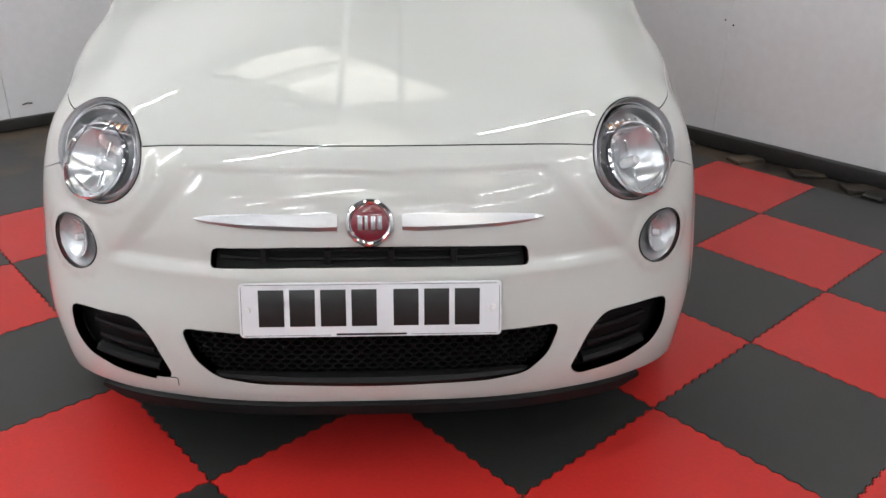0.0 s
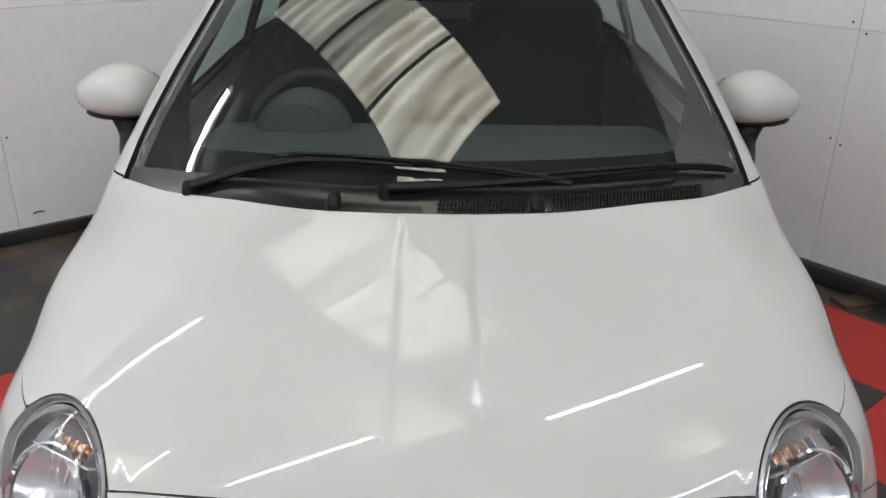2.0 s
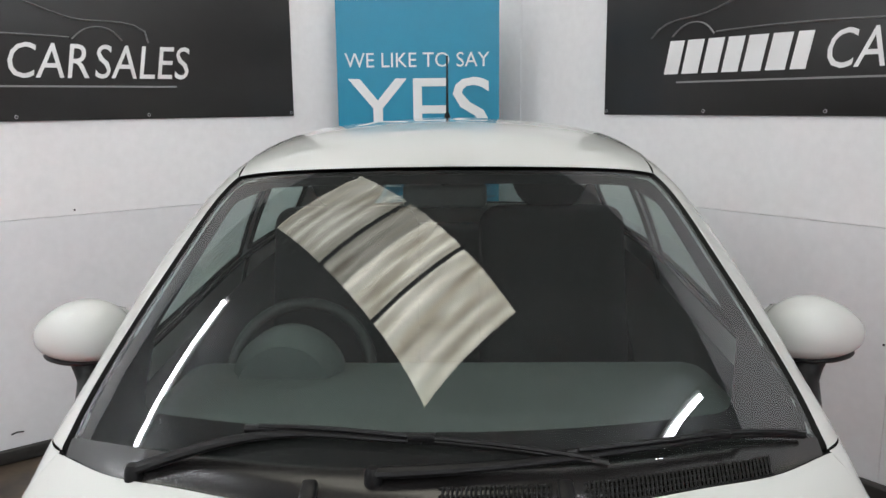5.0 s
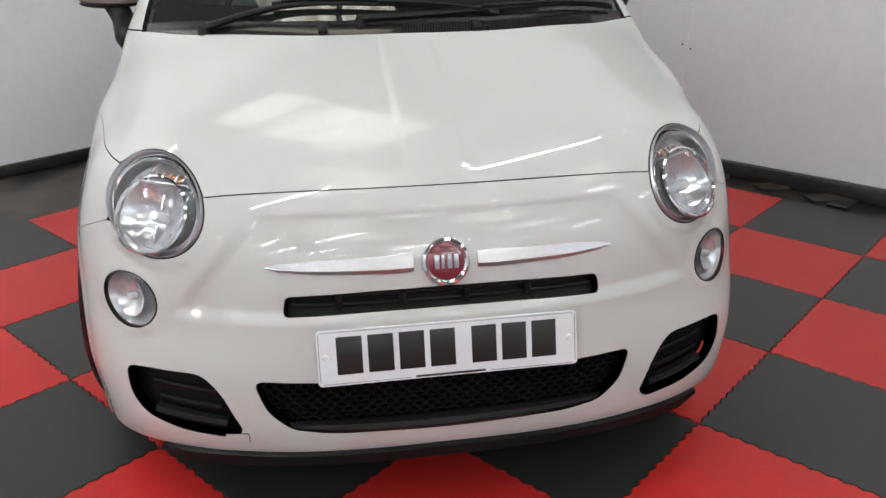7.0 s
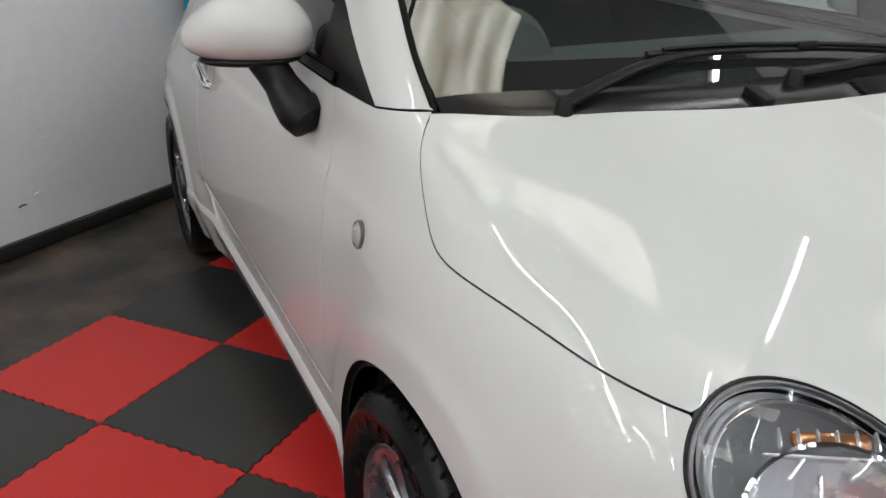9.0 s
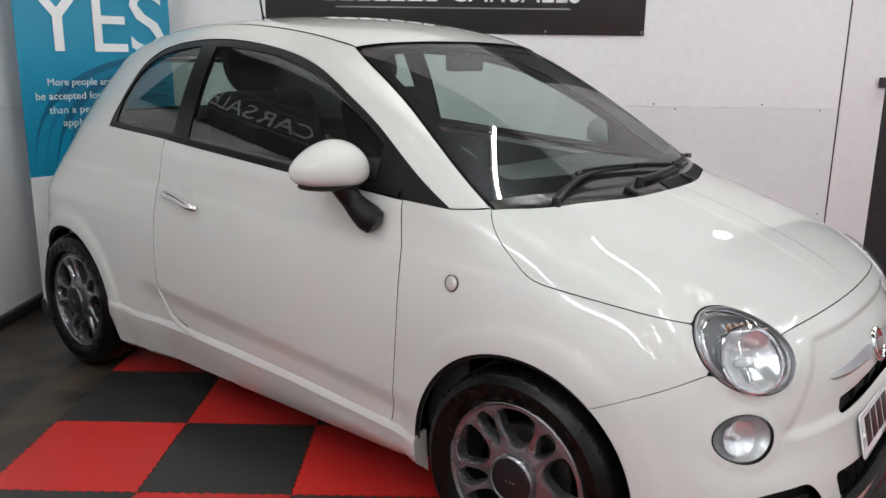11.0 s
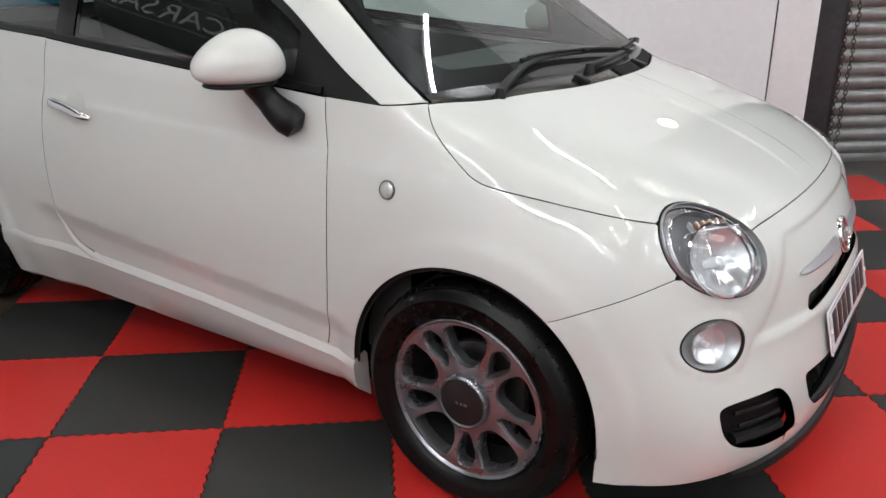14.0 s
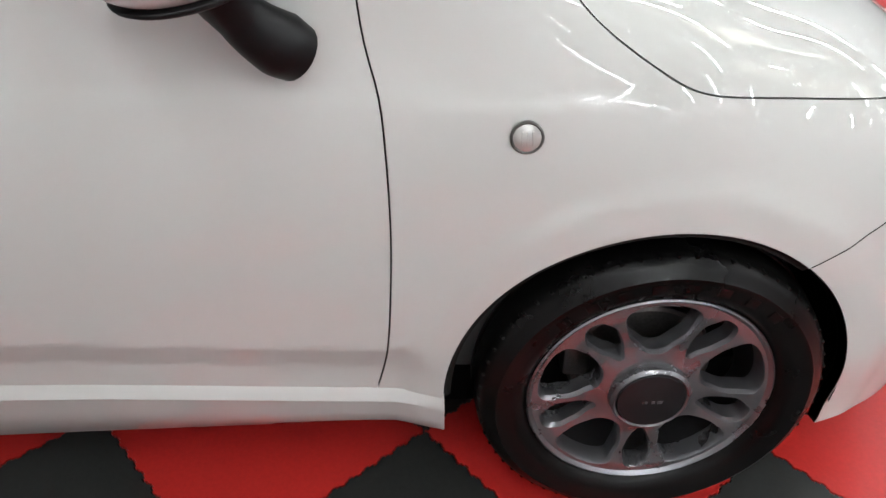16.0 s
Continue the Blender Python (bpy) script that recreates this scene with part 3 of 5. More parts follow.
def trimmed(y0, y1, top=0.022, low=0.02):
    """The opening between two uprights, with a border kept for the seal."""
    g = glass_top[(glass_top[:, 0] > y0) & (glass_top[:, 0] < y1)]
    upper = np.array([(y, z - top) for y, z in g])
    ys = np.linspace(y1, y0, 14)
    lower = np.stack([ys, belt(ys) + low], 1)
    zs = np.interp([y0, y1], glass_top[:, 0], glass_top[:, 1]) - top
    return np.concatenate([[(y0, max(zs[0], lower[-1, 1] + 0.004))], upper, [(y1, max(zs[1], lower[0, 1] + 0.004))], lower])


pane_door, pane_rear, pane_tri = trimmed(0.56, 1.5), trimmed(1.6, 2.085, low=0.016), trimmed(0.39, 0.455, top=0.03)
holes = [corners(pane_door, 0.012, 3), corners(pane_rear, 0.02, 4)]
both("window_seal", [opening] + holes, from_side, [SEAL, SHUT], car, grid=0.035, lift=-0.004, gap=0.0005, label="black rubber window surround and pillar")
both("door_window", [holes[0]], from_side, [SIDEGLASS], car, grid=0.06, depth=0, lift=-0.008, gap=-0.004, label="dark tinted door glass")
both("quarter_window", [holes[1]], from_side, [SIDEGLASS], car, grid=0.06, depth=0, lift=-0.008, gap=-0.004, label="dark tinted rear quarter glass")
both("belt_trim", [np.concatenate([np.stack([np.linspace(0.46, 2.1, 40), belt(np.linspace(0.46, 2.1, 40)) + 0.016], 1), np.stack([np.linspace(2.1, 0.46, 40), belt(np.linspace(2.1, 0.46, 40)) + 0.001], 1)])], from_side, [BLACK, SHUT], car, grid=0.02, lift=0.004, gap=0.0, depth=0.01, wide=0.001)

# front bumper with its openings
def on_nose(points):
    return to_round(from_front(points)[0])


vent_front = corners([(-0.645, 0.378), (-0.6, 0.384), (-0.488, 0.386), (-0.452, 0.348), (-0.415, 0.268), (-0.435, 0.25), (-0.54, 0.257), (-0.612, 0.28), (-0.64, 0.318)], 0.022, 4)
slot_front = corners([(-0.312, 0.541), (-0.15, 0.5475), (0, 0.549), (0.15, 0.5475), (0.312, 0.541), (0.318, 0.503), (0.15, 0.508), (0, 0.509), (-0.15, 0.508), (-0.318, 0.503)], 0.012, 4)
mouth_front = corners([(-0.386, 0.378), (-0.26, 0.374), (0, 0.372), (0.26, 0.374), (0.386, 0.378), (0.362, 0.312), (0.318, 0.274), (0.24, 0.262), (0, 0.257), (-0.24, 0.262), (-0.318, 0.274), (-0.362, 0.312)], 0.02, 4)
FOG = (-0.624, 0.511)
fog_front = ring(FOG, 0.061, 0.0545, 48, turn=0.3)
flank_low = from_side(np.concatenate([arch(184, 129, n=30)]))[0]
low_edge = lambda a: 0.2 + 0.02 * np.cos(a / ROUND_R) ** 4
foot = to_round(flank_low[:1])[0]
side_half = np.concatenate([to_round(flank_low), to_round(bump_seam)[1:], to_round(under[::-1])[1:-1], to_round(hood_front)])
arcs = np.linspace(0, foot[0], 50)
bottom = np.stack([arcs, np.interp(np.abs(arcs), [0, 0.35, 0.5, abs(foot[0])], [0.213, 0.211, 0.202, foot[1] - 0.085])], 1)
line = np.concatenate([side_half, (side_half * (-1, 1))[::-1][1:], (bottom * (-1, 1))[::-1], bottom[1:]])
cut = [on_nose(vent_front), on_nose(vent_front * (-1, 1)), on_nose(slot_front), on_nose(mouth_front), on_nose(fog_front), on_nose(fog_front * (-1, 1))]
front_bumper = patch("front_bumper", [line] + cut, from_round, PANEL, car, grid=0.013, edge=0.011, depth=0.02, wide=0.004, gap=0.0009)

# black inserts behind the openings, honeycomb mouth, louvred slot
grow = lambda pts, d: pts + d * outwards(pts if area(pts) > 0 else pts[::-1])[:: 1 if area(pts) > 0 else -1]


def insert(name, outline, d, mat, label):
    return patch(name, [grow(outline, 0.024)], from_front, [mat], front_bumper, grid=0.03, depth=0, gap=0.0, lift=-d, label=label)


insert("slot_insert", slot_front, 0.03, GRILLE, "black upper grille slot")
for x in (-0.21, -0.085, 0.04, 0.165):
    p = from_front(np.array([(x, 0.526)]))[0][0]
    part("grille_rib", box((0.012, 0.03, 0.03), (p[0], p[1] + 0.018, p[2]), 0.002), GRILLE, front_bumper)
for z in (0.518, 0.536):
    p = from_front(np.stack([np.linspace(-0.3, 0.3, 21), np.full(21, z)], 1))[0] + (0, 0.016, 0)
    part("grille_louvre", tube(p, 0.0035, 6), GRILLE, front_bumper)
insert("mouth_insert", mouth_front, 0.045, SHUT, "black back of the lower grille")
verts, faces = [], []
cw, ch = 0.024, 0.0108
cells = np.array([(c * cw + (cw / 2 if r % 2 else 0), 0.264 + r * ch) for r in range(11) for c in range(-17, 18)])
cells = from_front(cells[within(cells, mouth_front)])[0]
hexa = np.array([(-0.42, 0), (-0.27, 0.42), (0.27, 0.42), (0.42, 0), (0.27, -0.42), (-0.27, -0.42)]) * (cw, ch * 1.25)
big = np.array([(-0.56, 0), (-0.34, 0.62), (0.34, 0.62), (0.56, 0), (0.34, -0.62), (-0.34, -0.62)]) * (cw, ch * 1.05)
for x, y, z in cells + (0, 0.032, 0):
    at = len(verts)
    verts += [(x + a, y, z + b) for a, b in big] + [(x + a, y, z + b) for a, b in hexa] + [(x + a * 0.9, y + 0.02, z + b * 0.9) for a, b in hexa]
    for i in range(6):
        j = (i + 1) % 6
        faces += [(at + i, at + j, at + 6 + j, at + 6 + i), (at + 6 + i, at + 6 + j, at + 12 + j, at + 12 + i)]
part("honeycomb_grille", mesh(verts, faces), GRILLE, front_bumper, "black honeycomb lower grille")
p, n = from_front(np.stack([np.linspace(-0.33, 0.33, 41), 0.276 - 0.008 * np.cos(np.linspace(-1.5, 1.5, 41))], 1))
part("grille_lip", tube(p - n * 0.012, list(0.003 + 0.016 * np.cos(np.linspace(-1.5, 1.5, 41)) ** 0.5), 8, 0.8), BLACK, front_bumper, "smooth black lower grille lip")
for s in (1, -1):
    o = vent_front * (s, 1)
    patch("vent_insert", [grow(o, 0.024)], from_front, [GRILLE], front_bumper, grid=0.03, depth=0, gap=0.0, lift=-0.036, label="black corner vent insert")
    for z, x0, x1 in ((0.352, 0.6, 0.47), (0.318, 0.59, 0.46)):
        q, k = from_front(np.stack([s * -np.linspace(x0, x1, 12), np.linspace(z, z - 0.008, 12)], 1))
        part("vent_blade", tube(q - k * 0.02, 0.005, 6, 1.4), BLACK, front_bumper)
    q, k = from_front(np.stack([s * -np.linspace(0.6, 0.45, 12), np.linspace(0.283, 0.272, 12)], 1))
    part("vent_blade", tube(q - k * 0.024, 0.016, 8, 0.8), BLACK, front_bumper)
    m = corners([(s * -0.452, 0.236), (s * -0.405, 0.239), (s * -0.405, 0.262), (s * -0.452, 0.259)], 0.003, 2)
    if s > 0:
        patch("tow_cover", [m], from_front, PANEL, front_bumper, grid=0.02, edge=0.01, lift=0.0012, gap=0.0004, depth=0.004, wide=0.0018, label="small square towing eye cover")

# black lip under the nose
arcs = np.linspace(-0.5, 0.5, 61)
q, k = from_round(np.stack([arcs, np.interp(np.abs(arcs), [0, 0.35, 0.5], [0.213, 0.211, 0.202])], 1))
verts, faces = [], []
shape = [(-0.03, 0.006), (-0.002, 0.002), (0.009, -0.005), (0.010, -0.026), (-0.003, -0.034), (-0.06, -0.036)]
flat = k * (1, 1, 0)
flat /= np.linalg.norm(flat, axis=1, keepdims=True)
fade = np.clip((0.5 - np.abs(arcs)) / 0.05, 0.05, 1)
for c, d, w in zip(q, flat, fade):
    verts += [c + d * a + np.array((0, 0, b * (0.4 + 0.6 * w))) for a, b in shape]
for i in range(60):
    for j in range(5):
        faces.append((i * 6 + j, (i + 1) * 6 + j, (i + 1) * 6 + j + 1, i * 6 + j + 1))
bm = bmesh.new()
bm.from_mesh(mesh(verts, faces))
bmesh.ops.recalc_face_normals(bm, faces=bm.faces)
part("front_lip", smooth_bm(bm, 50), BLACK, car, "matt black splitter lip under the bumper")

# headlamps and fog lamps
def frame_at(mid, n):
    """Axes of a lamp or badge: x across, y up, z out of the surface."""
    z = Vector(n).normalized()
    x = Vector((0, 0, 1)).cross(z).normalized()
    return Matrix.Translation(mid) @ Matrix((x, z.cross(x), z)).transposed().to_4x4()


def hoops(outline, rows, n0, fill=False, flip=False):
    """Skins a set of hoops: each row shrinks the outline about its middle and lifts it off the surface."""
    c = outline.mean(0)
    verts, faces, k = [], [], len(outline)
    for size, lift in rows:
        verts += list(from_front(c + (outline - c) * size)[0] + lift * np.array(n0))
    for r in range(len(rows) - 1):
        for i in range(k):
            j = (i + 1) % k
            faces.append((r * k + i, r * k + j, (r + 1) * k + j, (r + 1) * k + i))
    if fill:
        faces.append(tuple((len(rows) - 1) * k + i for i in range(k)))
    bm = bmesh.new()
    bm.from_mesh(mesh(verts, faces))
    bmesh.ops.recalc_face_normals(bm, faces=bm.faces)
    return smooth_bm(bm, 40)


AMBER = material("amber_lens", (0.36, 0.17, 0.08), 0.15, metal=0.6, coat=0.5)
REPEATER_RIM = material("repeater_rim", (0.10, 0.10, 0.095), 0.3, metal=0.6)
LENS_GREY = material("repeater_lens", (0.50, 0.50, 0.48), 0.18, metal=0.35, coat=0.6)


FACET = material("facet_mirror", (0.70, 0.71, 0.73), 0.16, metal=0.7)
BOWL = material("lamp_bowl", (0.48, 0.49, 0.50), 0.24, metal=0.5, coat=0.3)


def fluted(radius, depth, columns, swell):
    """A mirror dish of upright flutes in three bands, each flute a shallow convex strip."""
    fine, bands = 4, 3
    nx, ny = columns * fine, bands * fine
    verts, faces = [], []
    for i in range(nx + 1):
        x = -1 + 2 * i / nx
        for j in range(ny + 1):
            y = (-1 + 2 * j / ny) * math.sqrt(max(1 - x * x, 0.0004))
            ux, uy = (i % fine) / fine, (j % fine) / fine
            wave = math.sin(math.pi * ux) * (0.6 + 0.4 * math.sin(math.pi * uy))
            verts.append((x * radius, y * radius, depth * (x * x + y * y) + swell * wave))
    for i in range(nx):
        for j in range(ny):
            a = i * (ny + 1) + j
            faces.append((a, a + ny + 1, a + ny + 2, a + 1))
    bm = bmesh.new()
    bm.from_mesh(mesh(verts, faces))
    return smooth_bm(bm, 16)


def headlamp(s):
    c = np.array(HL)
    outline = ring(c, 0.104, 0.089, 72, turn=0.12) * (s, 1)
    mid, n0 = (v[0] for v in from_front(np.array([c * (s, 1)])))
    house = part("headlamp", hoops(outline, [(0.985, -0.03), (0.982, 0.0), (0.975, 0.005), (0.968, 0.006), (0.958, 0.003), (0.948, -0.004), (0.94, -0.02)], n0), SATIN, car, "round headlamp with a chrome bezel")
    part("seal", hoops(outline, [(1.012, -0.02), (1.01, 0.0), (0.982, 0.0), (0.98, -0.02)], n0), SEAL, house)
    part("bowl", hoops(outline, [(0.945, -0.010), (0.82, -0.03), (0.7, -0.05), (0.4, -0.066), (0.05, -0.07)], n0, True), BOWL, house, "silver lamp bowl")
    part("inner_bezel", hoops(outline, [(0.87, -0.02), (0.85, -0.006), (0.83, -0.004), (0.8, -0.03)], n0), CHROME, house)
    m = frame_at(mid + n0 * -0.036, n0)
    up = m @ pose(-0.004 * s, -0.014, 0) @ Matrix.Diagonal((1.13, 1.06, 1, 1))
    part("reflector", fluted(0.071, 0.046, 8, 0.0013), FACET, house, "bright fluted reflector", at=up @ pose(0, 0, -0.022))
    part("reflector_ring", lathe([(0.075, 0.024), (0.0765, 0.034), (0.073, 0.036), (0.071, 0.03)], 48, "Z"), CHROME, house, at=up)
    part("bulb_shield", lathe([(0.0, 0.026), (0.008, 0.024), (0.011, 0.016), (0.011, 0.0), (0.009, -0.018)], 24, "Z"), SILVER, house, at=up)
    for y in (-0.03, 0.03):
        part("shield_leg", box((0.004, 0.03, 0.006), (0, y, 0.004), 0.001), CHROME, house, at=up)
    part("divider", box((0.13, 0.003, 0.026), (0, 0.050, 0.022), 0.001, turn=pose(0, 0, 0, -12, 0, 0)), FACET, house, at=m)
    part("indicator", box((0.075, 0.018, 0.010), (0.004 * s, 0.066, 0.012), 0.005, turn=pose(0, 0, 0, -24, 0, 0)), AMBER, house, "faint amber indicator reflector", at=m)
    for x in (-0.045, -0.027, -0.009, 0.009, 0.027, 0.045):
        part("indicator_rib", box((0.003, 0.02, 0.014), (x, 0.066, 0.014), 0.0015, turn=pose(0, 0, 0, -24, 0, 0)), FACET, house, at=m)
    part("lens", hoops(outline, [(0.93, 0.004), (0.85, 0.009), (0.7, 0.013), (0.5, 0.016), (0.25, 0.018), (0.03, 0.0185)], n0, True), LENS, house, "clear lens").visible_shadow = False
    return house


def fog_lamp(s):
    c = np.array(FOG)
    outline = ring(c, 0.0605, 0.054, 56, turn=0.3) * (s, 1)
    mid, n0 = (v[0] for v in from_front(np.array([c * (s, 1)])))
    house = part("fog_lamp", hoops(outline, [(1.02, -0.02), (1.0, 0.0), (0.975, 0.001), (0.955, -0.006), (0.95, -0.02)], n0), SEAL, car, "round lower front lamp with clear lens")
    part("bowl", hoops(outline, [(0.97, -0.006), (0.85, -0.018), (0.6, -0.028), (0.05, -0.032)], n0, True), BOWL, house)
    m = frame_at(mid + n0 * -0.025, n0)
    part("reflector", fluted(0.040, 0.018, 4, 0.0010), FACET, house, at=m @ pose(-0.010 * s, 0, -0.004))
    part("bulb", lathe([(0.0, 0.016), (0.007, 0.014), (0.008, 0.0)], 12, "Z"), SILVER, house, at=m @ pose(-0.012 * s, 0, 0))
    part("lens", hoops(outline, [(0.97, -0.002), (0.85, 0.003), (0.6, 0.006), (0.3, 0.008), (0.03, 0.0085)], n0, True), LENS, house, "clear lens").visible_shadow = False
    return house


for s in (1, -1):
    headlamp(s)
    fog_lamp(s)

# chrome whiskers and the round badge
for s in (1, -1):
    xs = np.linspace(0.063, 0.345, 24)
    zc, h = 0.596 + 0.0 * xs, np.interp(xs, [0.063, 0.1, 0.25, 0.32, 0.345], [0.0145, 0.0165, 0.0125, 0.007, 0.001])
    verts, faces = [], []
    for x, z, k in zip(xs, zc, h):
        q, n = from_front(np.array([(s * x, z - k), (s * x, z - 0.5 * k), (s * x, z + k)]))
        verts += [q[0] - n[0] * 0.004, q[0] + n[0] * 0.003, q[1] + n[1] * (0.004 + 0.35 * k), q[2] + n[2] * 0.003, q[2] - n[2] * 0.004]
    for i in range(23):
        faces += [(i * 5 + j, (i + 1) * 5 + j, (i + 1) * 5 + j + 1, i * 5 + j + 1) for j in range(4)]
    faces += [(0, 1, 2, 3, 4)]
    bm = bmesh.new()
    bm.from_mesh(mesh(verts, faces))
    bmesh.ops.recalc_face_normals(bm, faces=bm.faces)
    part("chrome_bar", smooth_bm(bm, 25), SATIN, car, "satin chrome whisker bar")
q, n = (v[0] for v in from_front(np.array([(0.0, 0.596)])))
m = frame_at(q + n * 0.002, n)
badge = part("badge", lathe([(0.0, -0.004), (0.046, -0.004), (0.048, 0.003), (0.046, 0.009), (0.041, 0.011), (0.037, 0.008), (0.0355, 0.006)], 48, "Z"), CHROME, car, "round chrome and dark red badge", at=m)
part("badge_field", lathe([(0.0365, 0.006), (0.03, 0.0085), (0.015, 0.010), (0.0, 0.0105)], 40, "Z"), RED_ENAMEL, badge)
for x, w in ((-0.0185, 0.009), (-0.0065, 0.006), (0.0065, 0.0085), (0.0195, 0.009)):
    part("badge_stroke", box((w, 0.027, 0.003), (x, 0, 0.0105), 0.001), SATIN, badge)

# number plate with plain bars for its characters
q, n = (v.mean(0) for v in from_front(np.array([(-0.2, 0.427), (0, 0.427), (0.2, 0.427)])))
q = np.array((0.0, -0.672, 0.4265))
plate = part("number_plate", prism(rounded(0.52, 0.111, 0.008), 0.004, 0.001), PLATE, car, "white front number plate with black characters", at=frame_at(q + n * 0.004, (0, n[1], n[2])))
x = -0.222
for k in range(7):
    w = 0.05
    part("character_bar", box((w, 0.075, 0.0016), (x + w / 2, 0.004, 0.0042), 0.0005), INK, plate)
    x += 0.061 + (0.022 if k == 3 else 0)
for x in (-0.243, 0.243):
    part("plate_screw", lathe([(0.0, 0.004), (0.005, 0.0035), (0.0065, 0.0), (0.0065, -0.002)], 16, "Z"), SIGN_WHITE, plate, at=pose(x, 0.002, 0.004))
for cx, cy, w, h in ((0, 0.0515, 0.5, 0.0008), (-0.165, -0.0515, 0.17, 0.0008), (0.165, -0.0515, 0.17, 0.0008), (-0.2555, 0, 0.0008, 0.095), (0.2555, 0, 0.0008, 0.095), (0, -0.0505, 0.14, 0.004)):
    part("plate_border", box((w, h, 0.0006), (cx, cy, 0.0042)), INK, plate)

# side skirts
for s in (1, -1):
    verts, faces = [], []
    ys = np.linspace(0.34, 1.97, 60)
    tops = np.interp(ys, [0.34, 0.45, 0.9, 1.3, 1.45, 1.6, 1.75, 1.97], [0.291, 0.299, 0.33, 0.345, 0.352, 0.35, 0.353, 0.367])
    q, _ = from_side(np.stack([ys, tops], 1))
    for y, z, p in zip(ys, tops, q):
        d = -p[0]
        o = np.interp(y, [0.34, 0.42, 1.5, 1.8, 1.97], [0.5, 1, 1, 0.6, 0.4])
        rim = [(-0.05, z + 0.004), (-0.002, z + 0.003), (0.006 * o, z - 0.008), (0.011 * o, z - 0.02), (0.007 * o, z - 0.03), (0.003, z - 0.055), (-0.008, z - 0.085), (-0.035, 0.185), (-0.06, 0.163)]
        verts += [(s * -(d + a), y, b) for a, b in rim]
    k = 9
    for i in range(len(ys) - 1):
        faces += [(i * k + j, (i + 1) * k + j, (i + 1) * k + j + 1, i * k + j + 1) for j in range(k - 1)]
    faces += [tuple(range(k)), tuple((len(ys) - 1) * k + j for j in range(k))]
    bm = bmesh.new()
    bm.from_mesh(mesh(verts, faces))
    bmesh.ops.recalc_face_normals(bm, faces=bm.faces)
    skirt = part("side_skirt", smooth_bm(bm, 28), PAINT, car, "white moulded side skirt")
    q, n = from_side(through_points([(1.618, 0.475), (1.592, 0.412), (1.552, 0.372), (1.49, 0.347), (1.4, 0.334), (1.27, 0.326)], 30))
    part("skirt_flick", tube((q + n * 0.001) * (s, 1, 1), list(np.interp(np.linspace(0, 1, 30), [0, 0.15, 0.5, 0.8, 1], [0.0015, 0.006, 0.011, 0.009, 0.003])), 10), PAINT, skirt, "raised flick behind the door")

# tail: hatch and rear bumper in one closing panel
edge_tail = from_side(through_points([(2.42, 1.335), (2.53, 1.2), (2.62, 1.0), (2.66, 0.8), (2.67, 0.6), (2.645, 0.32), (2.63, 0.25)], 40))[0]
t = to_tail(edge_tail)
rear_pane = corners([(-0.41, 1.07), (0.41, 1.07), (0.37, 1.31), (-0.37, 1.31)], 0.05, 5)
patch("tailgate", [np.concatenate([t, [(0, 0.25)], (t * (-1, 1))[::-1]]), rear_pane], from_tail, PANEL, car, grid=0.05)
patch("rear_window", [rear_pane], from_tail, [SIDEGLASS], car, grid=0.08, depth=0, lift=-0.006, gap=-0.006, label="tinted rear window")
for s in (1, -1):
    q, n = from_tail(ring((s * 0.49, 0.83), 0.06, 0.1, 32, power=3))
    verts = np.concatenate([q, q + n * 0.006, (q.mean(0) + (q - q.mean(0)) * 0.8 + n * 0.014)])
    faces = [(r * 32 + i, r * 32 + (i + 1) % 32, (r + 1) * 32 + (i + 1) % 32, (r + 1) * 32 + i) for r in range(2) for i in range(32)] + [tuple(range(64, 96))]
    part("tail_lamp", mesh(verts, faces, True), RED_ENAMEL, car, "red tail lamp with chrome rim")

